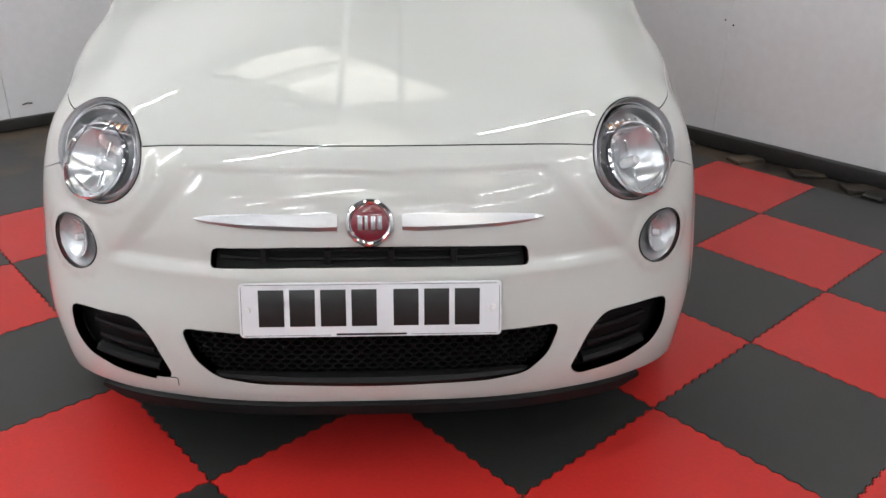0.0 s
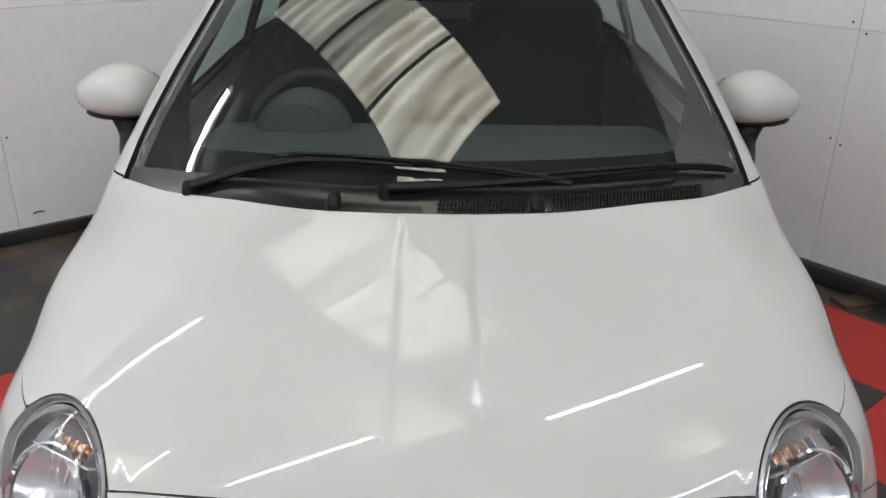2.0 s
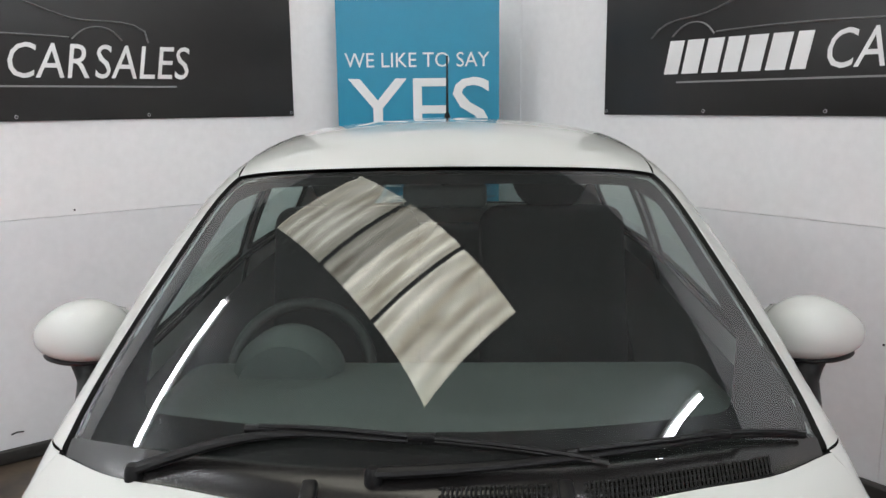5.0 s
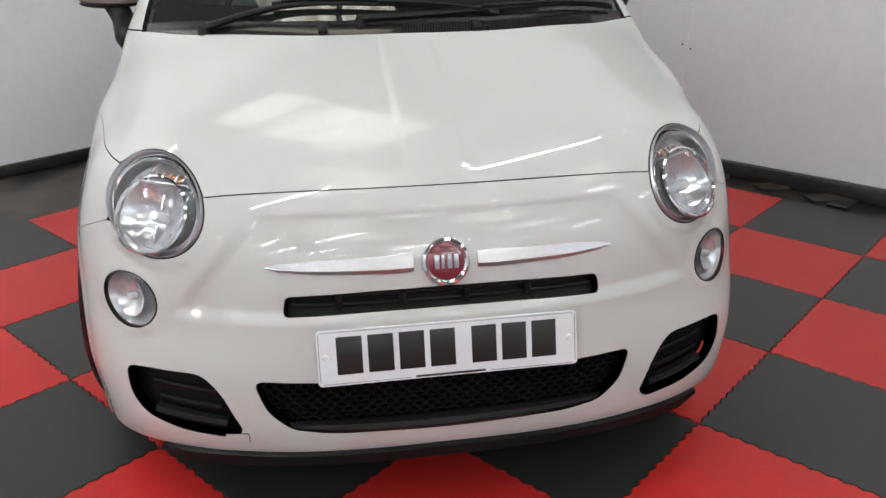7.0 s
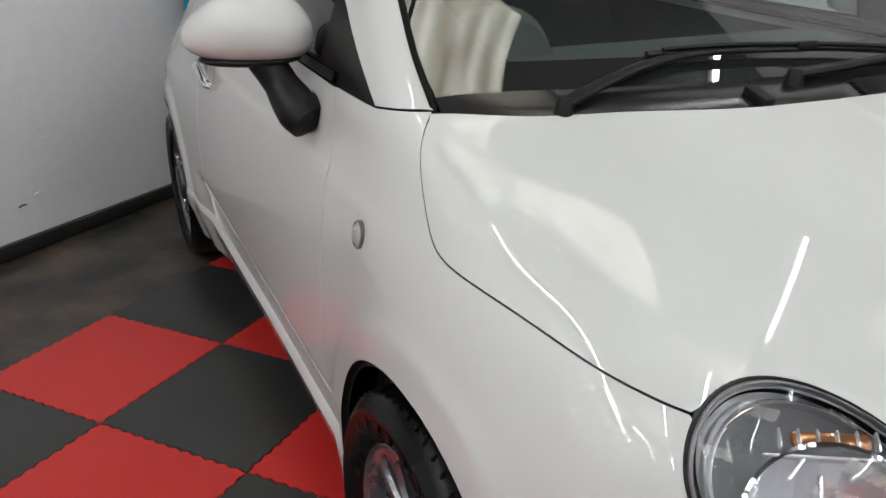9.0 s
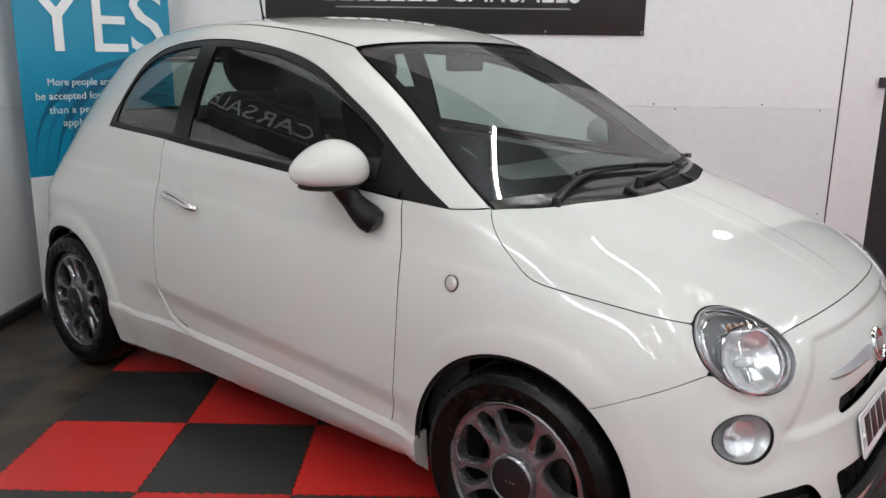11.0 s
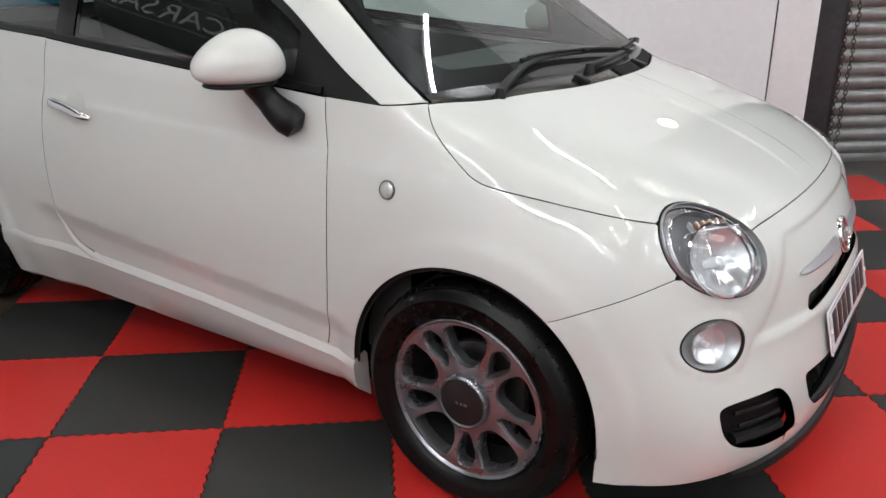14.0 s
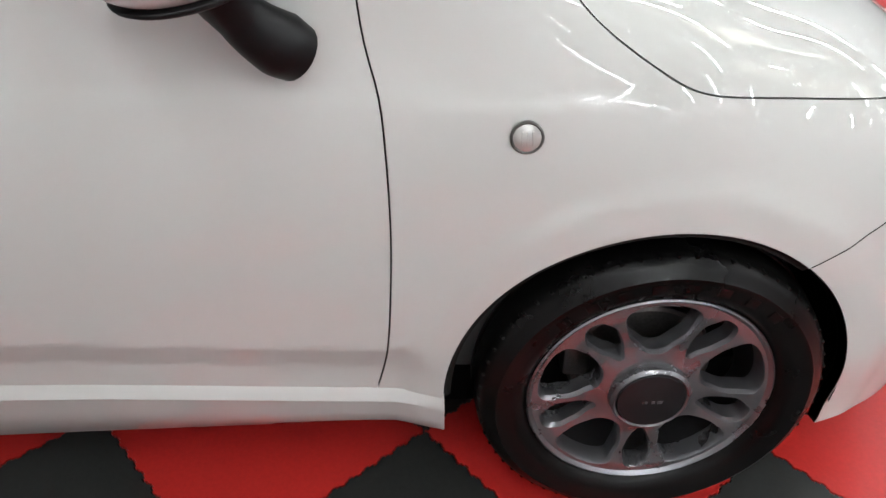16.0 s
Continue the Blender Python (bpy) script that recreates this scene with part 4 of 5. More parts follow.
# wheels
def alloy_wheel():
    """Five twin spokes; the face is one sheet with its windows cut out, thickened inwards."""
    R = 0.187  # scaled up on the wheel
    outer = np.array([(R * math.cos(a), R * math.sin(a)) for a in np.linspace(0, 2 * math.pi, 120, endpoint=False)])
    spun = lambda pts, a: np.array([(x * math.cos(a) - y * math.sin(a), x * math.sin(a) + y * math.cos(a)) for x, y in pts])
    windows = []
    for k in range(5):
        a = radians(90 + 72 * k)
        big = corners([(0.085, -0.014), (0.085, 0.014), (0.116, 0.043), (0.162, 0.056), (0.175, 0.034), (0.179, 0.0), (0.175, -0.034), (0.162, -0.056), (0.116, -0.043)], 0.014, 5)
        slit = corners([(0.089, -0.003), (0.089, 0.003), (0.118, 0.017), (0.150, 0.024), (0.175, 0.013), (0.175, -0.013), (0.150, -0.024), (0.118, -0.017)], 0.009, 4)
        windows += [spun(big, a), spun(slit, a + radians(36))]
    windows = [dense(l, 0.005) for l in windows]
    windows = [l if area(l) > 0 else l[::-1] for l in windows]
    wide = [l + 0.0036 * outwards(l) for l in windows]
    v, f = triangles([outer] + [l[::-1] for l in wide], 0.007)

    def height(p):
        r, ang = np.hypot(*p.T), np.arctan2(p[:, 1], p[:, 0])
        h = np.interp(r, [0, 0.055, 0.075, 0.1, 0.14, 0.168, 0.187], [0.0, 0.0, -0.003, -0.009, -0.006, 0.001, 0.0])
        fold = np.abs(np.sin(2.5 * (ang - radians(90 + 36))))
        return h + 0.004 * np.exp(-((fold - 0.62) / 0.22) ** 2) * np.exp(-((r - 0.125) / 0.035) ** 2)

    a = v[f]
    turned = np.cross(a[:, 1] - a[:, 0], a[:, 2] - a[:, 0]) < 0
    f = np.where(turned[:, None], f[:, ::-1], f)
    place = lambda p, h: [(-hh, -x, y) for (x, y), hh in zip(p, h)]
    verts, faces = place(v, height(v)), [tuple(t) for t in f]
    for face_rim, edge_rim in zip(wide, windows):
        n, at = len(edge_rim), len(verts)
        h = height(face_rim)
        verts += place(face_rim, h) + place(edge_rim, h - 0.0075) + place(edge_rim * 0.99, h - 0.036)
        for k in (0, n):
            faces += [(at + k + i, at + k + n + i, at + k + n + (i + 1) % n, at + k + (i + 1) % n) for i in range(n)]
    n, at = len(outer), len(verts)
    verts += place(outer, height(outer)) + place(outer, height(outer) - 0.03)
    faces += [(at + i, at + n + i, at + n + (i + 1) % n, at + (i + 1) % n) for i in range(n)]
    bm = bmesh.new()
    bm.from_mesh(mesh(verts, faces))
    bmesh.ops.remove_doubles(bm, verts=bm.verts, dist=2e-5)
    bmesh.ops.recalc_face_normals(bm, faces=bm.faces)
    return smooth_bm(bm, 24)


RIM = None


def wheel(at, spin, steer=0.0):
    """One wheel whose outer face looks along -x."""
    tyre_profile = [(0.201, 0.012), (0.208, -0.004), (0.217, -0.014), (0.232, -0.021), (0.248, -0.022), (0.252, -0.0235), (0.258, -0.0235), (0.262, -0.020), (0.272, -0.014), (0.280, -0.006), (0.286, 0.006), (0.289, 0.02), (0.2905, 0.04)]
    groove = []
    for c in (0.055, 0.09, 0.125):
        groove += [(0.2915, c - 0.006), (0.283, c - 0.004), (0.283, c + 0.004), (0.2915, c + 0.006)]
    back = [(0.2905, 0.14), (0.286, 0.165), (0.27, 0.185), (0.24, 0.192), (0.195, 0.175)]
    m = pose(*at) @ pose(0, 0, 0, 0, 0, steer)
    tyre = part("wheel", lathe(tyre_profile + groove + back, 96, "X"), RUBBER, car, "black tyre on a grey twin-spoke alloy rim", at=m)
    marks = []
    for k in range(64):
        a = 2 * math.pi * k / 64
        bm = box((0.016, 0.005, 0.012), (0.004, 0, 0.2795), 0.001, turn=pose(0, 0, 0, 0, 0, 20))
        bmesh.ops.rotate(bm, cent=(0, 0, 0), matrix=Matrix.Rotation(a, 3, "X"), verts=bm.verts)
        marks.append(bm)
    whole = bmesh.new()
    for bm in marks:
        me = bpy.data.meshes.new("t")
        bm.to_mesh(me)
        bm.free()
        whole.from_mesh(me)
        bpy.data.meshes.remove(me)
    part("tread_band", whole, RUBBER, tyre)
    for k in range(8):
        a = radians(90 - 42 + 12 * k)
        part("sidewall_mark", box((0.002, 0.02, 0.016), (-0.0222, 0, 0.24), 0.0006), RUBBER, tyre, at=Matrix.Rotation(a - math.pi / 2, 4, "X"))
    turn = Matrix.Rotation(spin, 4, "X")
    global RIM
    if RIM is None:
        rim = part("rim", alloy_wheel(), ALLOY, tyre, "dark grey five twin-spoke alloy rim", at=turn @ Matrix.Diagonal((1, 1.045, 1.045, 1)))
        RIM = rim.data
    else:
        rim = tagged(new("rim", RIM), "dark grey five twin-spoke alloy rim")
        rim.parent, rim.matrix_basis = tyre, turn @ Matrix.Diagonal((1, 1.045, 1.045, 1))
    part("rim_flange", lathe([(0.194, 0.002), (0.198, -0.002), (0.202, -0.006), (0.205, -0.004), (0.205, 0.01), (0.195, 0.03)], 80, "X"), ALLOY, tyre)
    part("rim_barrel", lathe([(0.195, 0.03), (0.188, 0.1), (0.186, 0.17)], 60, "X"), BARREL, tyre)
    cap = part("hub_cap", lathe([(0.0, -0.020), (0.04, -0.0195), (0.056, -0.017), (0.060, -0.011), (0.061, 0.01)], 40, "X"), GLOSS, tyre, "black centre cap", at=turn)
    part("cap_ring", lathe([(0.059, -0.015), (0.062, -0.017), (0.067, -0.012), (0.069, 0.006)], 40, "X"), ALLOY, tyre)
    for y, w in ((-0.013, 0.009), (-0.002, 0.006), (0.012, 0.009)):
        part("cap_stroke", box((0.001, w, 0.006), (-0.0202, y, 0), 0.0004), ALLOY, tyre, at=turn)
    part("brake_disc", lathe([(0.05, 0.07), (0.12, 0.07), (0.125, 0.075), (0.125, 0.09), (0.05, 0.09)], 48, "X"), STEEL, tyre)
    part("hub_back", lathe([(0.0, 0.06), (0.06, 0.06), (0.065, 0.1), (0.18, 0.115)], 40, "X"), SHUT, tyre)
    part("caliper", box((0.04, 0.05, 0.1), (0.085, 0.11, 0.03), 0.01), STEEL, tyre)
    return tyre


for y, spin in ((0.0, 0.0), (2.3, 0.35)):
    wheel((-0.784, y, 0.2905), spin)
    far = wheel((0.784, y, 0.2905), spin)
    far.matrix_basis = pose(0.784, y, 0.2905, 0, 0, 180)
    for s in (1, -1):
        verts, faces = [], []
        k = 41
        for x, r in ((0.768, ARCH + 0.003), (0.72, ARCH + 0.012), (0.5, ARCH + 0.012), (0.48, 0.05)):
            verts += [(-s * x, y + (0.009 if y == 0 else 0) + r * math.cos(a), WHEEL_Z + r * math.sin(a)) for a in np.linspace(-0.12, math.pi + 0.14, k)]
        for i in range(3):
            faces += [(i * k + j, i * k + j + 1, (i + 1) * k + j + 1, (i + 1) * k + j) for j in range(k - 1)]
        part("arch_liner", mesh(verts, faces, True), SHUT, car, "black wheel arch liner")

# mirrors
def door_mirror(s):
    bm = bmesh.new()
    bmesh.ops.create_uvsphere(bm, u_segments=48, v_segments=28, radius=1)
    for v in bm.verts:
        x, y, z = v.co
        o = -s * x
        v.co.z = z * 0.079 * (1 - 0.2 * o - 0.12 * o * o) if z > 0 else -0.056 * abs(z) ** 0.7 * (1 - 0.1 * o)
        v.co.x = x * 0.118 * (1 - 0.08 * z)
        v.co.y = y * (0.088 if y < 0 else 0.094) * (1 - 0.16 * o - 0.08 * o * o)
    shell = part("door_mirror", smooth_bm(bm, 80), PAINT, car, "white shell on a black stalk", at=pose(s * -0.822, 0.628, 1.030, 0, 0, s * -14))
    bm = bmesh.new()
    bmesh.ops.create_uvsphere(bm, u_segments=32, v_segments=14, radius=1)
    for v in bm.verts:
        x, y, z = v.co
        v.co = (x * 0.094, y * (0.072 if y < 0 else 0.074) * (1 + 0.12 * s * x), z * 0.014 - 0.047)
    part("mirror_base_shell", smooth_bm(bm, 80), BLACK, shell)
    part("mirror_glass", prism(rounded(0.12, 0.08, 0.038, 8), 0.004), CHROME, shell, "mirror glass", at=pose(s * 0.02, 0.089, 0.004, 90, 0, 0))
    pts = through_points([(-0.805, 0.60, 0.985), (-0.788, 0.588, 0.955), (-0.77, 0.56, 0.915), (-0.755, 0.532, 0.888), (-0.742, 0.512, 0.869)], 24)
    part("mirror_stalk", tube([(s * x, y, z) for x, y, z in pts], list(np.interp(np.linspace(0, 1, 24), [0, 0.35, 0.75, 0.92, 1], [0.036, 0.034, 0.046, 0.041, 0.008])), 20, 0.9), BLACK, car, "black mirror stalk")


for s in (1, -1):
    door_mirror(s)

# door handles, side repeaters
for s, door in ((1, doors[0]), (-1, doors[1])):
    pts = through_points([(1.35, 0.81), (1.42, 0.823), (1.49, 0.834), (1.575, 0.839)], 14)
    q, n = from_side(pts)
    lift = np.interp(np.linspace(0, 1, 14), [0, 0.12, 0.8, 1], [0.016, 0.03, 0.026, 0.008])[:, None]
    q = (q + n * lift) * (s, 1, 1)
    part("door_handle", tube(q, list(np.interp(np.linspace(0, 1, 14), [0, 0.1, 0.85, 1], [0.008, 0.014, 0.017, 0.011])), 12, 1.0), CHROME, door, "chrome pull handle")
    q, n = from_side(np.array([(1.452, 0.832)]))
    m = frame_at(q[0] * (s, 1, 1), n[0] * (s, 1, 1))
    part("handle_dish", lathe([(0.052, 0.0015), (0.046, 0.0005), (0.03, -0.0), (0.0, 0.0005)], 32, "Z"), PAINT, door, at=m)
    q, n = from_side(np.array([(0.228, 0.762)]))
    m = frame_at((q[0] + 0.0015 * n[0]) * (s, 1, 1), n[0] * (s, 1, 0.8))
    lampy = part("side_repeater", lathe([(0.023, -0.004), (0.023, 0.002), (0.021, 0.004), (0.019, 0.003)], 36, "Z"), REPEATER_RIM, car, "small round side indicator with chrome rim", at=m)
    part("lens", lathe([(0.0195, 0.0025), (0.015, 0.006), (0.007, 0.0075), (0.0, 0.008)], 32, "Z"), LENS_GREY, lampy, "ribbed clear lens")
    for x in (-0.007, 0.0, 0.007):
        part("lens_rib", box((0.0022, 0.02, 0.003), (x, 0, 0.0068), 0.0008), LENS_GREY, lampy)

# cowl panel, vents, washer jets and wipers below the screen
xs = np.linspace(-0.645, 0.645, 61)
verts, faces = [], []
row0 = hood_rear(xs) + 0.004
row1 = 0.055 + 0.36 * xs * xs
top0, top1 = (from_top(np.stack([xs, r], 1))[0][:, 2] for r in (row0, row1))
for x, y0, y1, z0, z1 in zip(xs, row0, row1, top0, top1):
    verts += [(x, y0 - 0.01, z0 - 0.03), (x, y0, z0 - 0.008), (x, y0 * 0.55 + y1 * 0.45, z0 * 0.5 + z1 * 0.5 - 0.006), (x, y1, z1 - 0.004), (x, y1 + 0.03, z1 - 0.01)]
for i in range(60):
    faces += [(i * 5 + j, (i + 1) * 5 + j, (i + 1) * 5 + j + 1, i * 5 + j + 1) for j in range(4)]
bm = bmesh.new()
bm.from_mesh(mesh(verts, faces))
bmesh.ops.recalc_face_normals(bm, faces=bm.faces)
cowl = part("cowl_panel", smooth_bm(bm, 40), COWL_BLACK, car, "black plastic cowl panel")
COWL_X, COWL = xs, (row0, row1, top0 - 0.008, top1 - 0.004)
def cowl_at(x, t, up=0.0):
    y0, y1, z0, z1 = (np.interp(x, COWL_X, c) for c in COWL)
    return Vector((x, y0 + t * (y1 - y0), z0 + t * (z1 - z0) + up))
for x0, x1, n in ((0.0, 0.17, 24), (0.222, 0.535, 44)):
    for i in range(n):
        x = x0 + (x1 - x0) * (i + 0.5) / n
        part("vent_slat", tube([cowl_at(x, 0.06, 0.004), cowl_at(x + 0.004, 0.55, 0.006)], 0.0019, 5), BLACK, cowl)
    for t in (0.06, 0.22, 0.38, 0.55):
        part("vent_rail", tube([cowl_at(x0 + (x1 - x0) * i / 10, t, 0.003) for i in range(11)], 0.0016, 5), BLACK, cowl)
for x in (-0.196, 0.192):
    p = cowl_at(x, 0.25, 0.008)
    part("washer_jet", box((0.024, 0.05, 0.018), p, 0.005, turn=pose(0, 0, 0, 18, 0, 0)), BLACK, cowl)


def wiper(arm_line, blade_line, joint):
    """A flat tapered arm with a hooded pivot, and a slim spoilered blade that lies low across the screen."""
    up = lambda pts, h: [Vector((x, y - 0.4 * h, z + h)) for x, y, z in from_top(np.array(pts))[0]]
    line = up(through_points(arm_line, 16), 0.009)
    arm = part("wiper_arm", tube(line, list(np.interp(np.linspace(0, 1, 16), [0, 0.08, 0.5, 1], [0.012, 0.013, 0.009, 0.006])), 10, 0.75), BLACK, car, "black wiper arm and blade")
    part("wiper_pivot", lathe([(0.0, 0.012), (0.009, 0.011), (0.013, 0.002), (0.015, -0.02)], 24, "Z"), BLACK, arm, at=Matrix.Translation(line[0] + Vector((0, 0, -0.002))))
    pts = up(through_points(blade_line, 24), 0.009)
    part("wiper_blade", tube(pts, 0.0055, 6, 1.3), SEAL, arm)
    part("wiper_spoiler", tube([p + Vector((0, -0.004, 0.006)) for p in pts[1:-1]], 0.0042, 6), BLACK, arm)
    part("blade_joint", box((0.045, 0.014, 0.014), up([joint], 0.014)[0], 0.004), BLACK, arm)


wiper([(-0.492, 0.094), (-0.42, 0.108), (-0.33, 0.119), (-0.237, 0.118), (-0.135, 0.105), (-0.028, 0.092)], [(-0.319, 0.136), (-0.19, 0.118), (-0.028, 0.096), (0.11, 0.084), (0.262, 0.070)], (-0.028, 0.095))
wiper([(-0.10, 0.043), (-0.01, 0.045), (0.142, 0.063), (0.267, 0.089), (0.451, 0.141)], [(0.20, 0.082), (0.28, 0.097), (0.451, 0.143), (0.613, 0.185)], (0.451, 0.142))

# roof aerial
q = from_top(np.array([(-0.008, 1.93)]))[0][0]
part("roof_aerial", tube([(-0.008, 1.93, q[2] - 0.004), (-0.008, 1.936, q[2] + 0.022), (-0.008, 1.94, q[2] + 0.03), (-0.008, 1.985, q[2] + 0.24)], [0.016, 0.010, 0.005, 0.0035], 8), BLACK, car, "thin black roof aerial")

# inside: floor tub, trims, dashboard, wheel, seats, mirror
part("floor_pan", box((1.36, 2.9, 0.1), (0, 1.05, 0.22), 0.02), SHUT, car)
part("bulkhead", box((1.3, 0.04, 0.66), (0, 0.12, 0.56), 0.01), SHUT, car)
part("engine_cover", box((0.78, 0.5, 0.3), (0, -0.14, 0.55), 0.05), SHUT, car)
inner_line = np.concatenate([np.stack([np.linspace(0.2, 2.45, 30), belt(np.linspace(0.2, 2.45, 30)) - 0.004], 1), [(2.45, 0.3), (0.2, 0.3)]])
both("door_trim", [inner_line], from_side, [CABIN], car, grid=0.1, depth=0, lift=-0.07)
bm = box((1.2, 0.42, 0.16), (0, 0.46, 0.885), 0.07, 4)
part("dashboard", bm, DASH, car, "dark plastic dashboard")
part("binnacle", lathe([(0.0, -0.06), (0.1, -0.05), (0.125, 0.0), (0.12, 0.06), (0.09, 0.1)], 32, "Y"), DASH, car, at=pose(-0.34, 0.56, 0.935))
wheel_at = pose(-0.34, 0.70, 0.915, -28, 0, 0)
bm = lathe([(0.165 + 0.014 * math.cos(a), 0.014 * math.sin(a)) for a in np.linspace(0, 2 * math.pi, 12, endpoint=False)], 48, "Y", True)
steering = part("steering_wheel", bm, CABIN, car, "dark leather steering wheel", at=wheel_at)
part("steering_hub", lathe([(0.0, 0.03), (0.06, 0.02), (0.075, 0.0), (0.06, -0.04)], 32, "Y"), CABIN, steering)
for a in (0, 180, 270):
    part("steering_spoke", box((0.14, 0.015, 0.04), (0.12 * math.cos(radians(a)), 0, 0.12 * math.sin(radians(a))), 0.006, turn=pose(0, 0, 0, 0, -a, 0)), CABIN, steering)


def seat(x):
    base = part("front_seat", box((0.5, 0.52, 0.2), (0, 0, 0), 0.06, 4), CLOTH, car, "dark cloth front seat", at=pose(x, 1.12, 0.52))
    part("backrest", box((0.48, 0.16, 0.66), (0, 0.34, 0.36), 0.07, 4, turn=pose(0, 0, 0, -16, 0, 0)), CLOTH, base)
    part("headrest", lathe([(0.0, -0.05), (0.09, -0.045), (0.125, -0.02), (0.13, 0.0), (0.125, 0.02), (0.09, 0.045), (0.0, 0.05)], 32, "Y"), CLOTH, base, "round headrest", at=pose(0, 0.47, 0.78, -10, 0, 0))
    for d in (-0.05, 0.05):
        part("headrest_post", tube([(d, 0.44, 0.6), (d, 0.46, 0.72)], 0.007, 8), SATIN, base)


seat(-0.34)
seat(0.34)
part("rear_bench", box((1.1, 0.5, 0.2), (0, 1.85, 0.55), 0.06, 3), CLOTH, car, "dark cloth rear bench")
part("rear_backrest", box((1.08, 0.14, 0.5), (0, 2.14, 0.8), 0.05, 3, turn=pose(0, 0, 0, -18, 0, 0)), CLOTH, car)
part("inside_mirror", box((0.2, 0.03, 0.062), (0, 0.80, 1.318), 0.014, 3), CABIN, car, "dark rear view mirror behind the windscreen")
part("mirror_arm", tube([(0, 0.80, 1.335), (0, 0.79, 1.375)], 0.012, 8), CABIN, car)

# ---- the room ----
slab = part("floor", box((10.6, 11.3, 0.2), ((WALL_U + FAR_U) / 2 + 0.2, (WALL_V + FAR_V) / 2, -0.104)), CONCRETE, at=ROOM)
tagged(slab, "worn dark concrete floor under red and black interlocking tiles", "floor", kind="structure")


def wall(name, size, centre, label, mat=WALL):
    return tagged(part(name, box(size, centre), mat, at=ROOM), label, "wall", kind="structure")


T = 0.2
wall_east = wall("wall_east", (T, 4.75, CEILING), (WALL_U + T / 2 + 0.013, 0.725 - 0.012, CEILING / 2), "white painted board wall beside the car")
wall_north = wall("wall_north", (9.95, T, CEILING), ((WALL_U + FAR_U) / 2, WALL_V + T / 2 + 0.013, CEILING / 2), "white painted board wall behind the car")
# both far walls are unseen, added to enclose the room and bounce light back
wall("wall_west", (T, 11.3, CEILING), (FAR_U - T / 2, (WALL_V + FAR_V) / 2, CEILING / 2), "unseen pale wall added to close the workshop", FAR_WALL)
wall("wall_south", (10.3, T, CEILING), ((WALL_U + FAR_U) / 2, FAR_V - T / 2, CEILING / 2), "unseen pale wall added to close the workshop", FAR_WALL)
wall("wall_east_far", (T, 3.3, CEILING), (WALL_U + T / 2 + 0.013, -6.4, CEILING / 2), "white wall past the roller shutter")
wall("shutter_header", (T, 2.62, 1.2), (WALL_U + T / 2 + 0.2, -3.4, CEILING - 0.6), "white wall over the roller shutter")

# boards on both walls, an upper and a lower row with a joint at hip height
def board(owner, u0, u1, v0, v1, z0, z1, mat, slack=0.002):
    size = (max(u1 - u0 - slack, 0.012), max(v1 - v0 - slack, 0.012), z1 - z0 - slack)
    ob = part("board", box(size, ((u0 + u1) / 2, (v0 + v1) / 2, (z0 + z1) / 2), 0.0015, 1), mat, owner)
    return ob


for z0, z1, mat in ((0.03, 1.063, WALL_LOW), (1.063, 3.0, WALL), (3.0, CEILING - 0.01, WALL)):
    for v0, v1 in ((-1.66, 0.36), (0.36, 2.38), (2.38, 2.9)):
        board(wall_east, WALL_U, WALL_U + 0.012, v0, v1, z0, z1, mat)
    for u0, u1 in ((1.805, 2.415), (-0.215, 1.805), (-2.235, -0.215), (-4.255, -2.235), (-6.275, -4.255)):
        board(wall_north, u0, u1, WALL_V, WALL_V + 0.012, z0, z1, mat)
for n, (v, z) in enumerate(((-0.55, 1.078), (-0.68, 1.05), (-1.55, 1.05), (-1.61, 0.42), (0.39, 1.09), (0.33, 1.05), (-1.2, 1.08), (0.34, 0.6), (0.385, 0.62))):
    part("board_screw", lathe([(0.0, -0.002), (0.004, -0.0015), (0.005, 0.0)], 10, "X"), DARK_STEEL, wall_east, at=pose(WALL_U - 0.0005, v, z))
for u, z in ((-0.19, 1.09), (-0.24, 1.03), (-0.19, 0.5), (-0.24, 0.52), (0.2, 1.085), (0.9, 1.04)):
    part("board_screw", lathe([(0.0, -0.002), (0.004, -0.0015), (0.005, 0.0)], 10, "Y"), DARK_STEEL, wall_north, at=pose(u, WALL_V - 0.0005, z))

# a solid dark strip stands in for the shade inside the joint
part("joint_shade_strip", box((0.012, 0.009, 3.9), (WALL_U + 0.005, -1.6635, 1.98), 0.002), DARK_STEEL, wall_east, "dark strip standing for the shade in the joint beside the pier")

# plinths
tagged(part("baseboard", box((0.05, 4.5, 0.075), (WALL_U - 0.03, 0.63, 0.0375), 0.008), PLINTH, at=ROOM), "black painted kerb along the wall", "baseboard", kind="structure")
tagged(part("baseboard", box((9.6, 0.03, 0.06), (-2.45, WALL_V - 0.017, 0.03), 0.006), PLINTH, at=ROOM), "black painted skirting along the wall", "baseboard", kind="structure")
bm = bmesh.new()
for k in range(26):
    w = 0.05 + 0.12 * random.random()
    box((w * 0.6, w, 0.012 + 0.012 * random.random()), (WALL_U - 0.085 - 0.05 * random.random(), -1.5 + 4.1 * random.random(), 0.004), 0.004, 1, bm, pose(0, 0, 0, 0, 0, 90 * random.random()))
tagged(part("kerb_rubble", bm, CONCRETE, at=ROOM), "crumbled concrete edge beside the kerb", "rubble", kind="stuff")

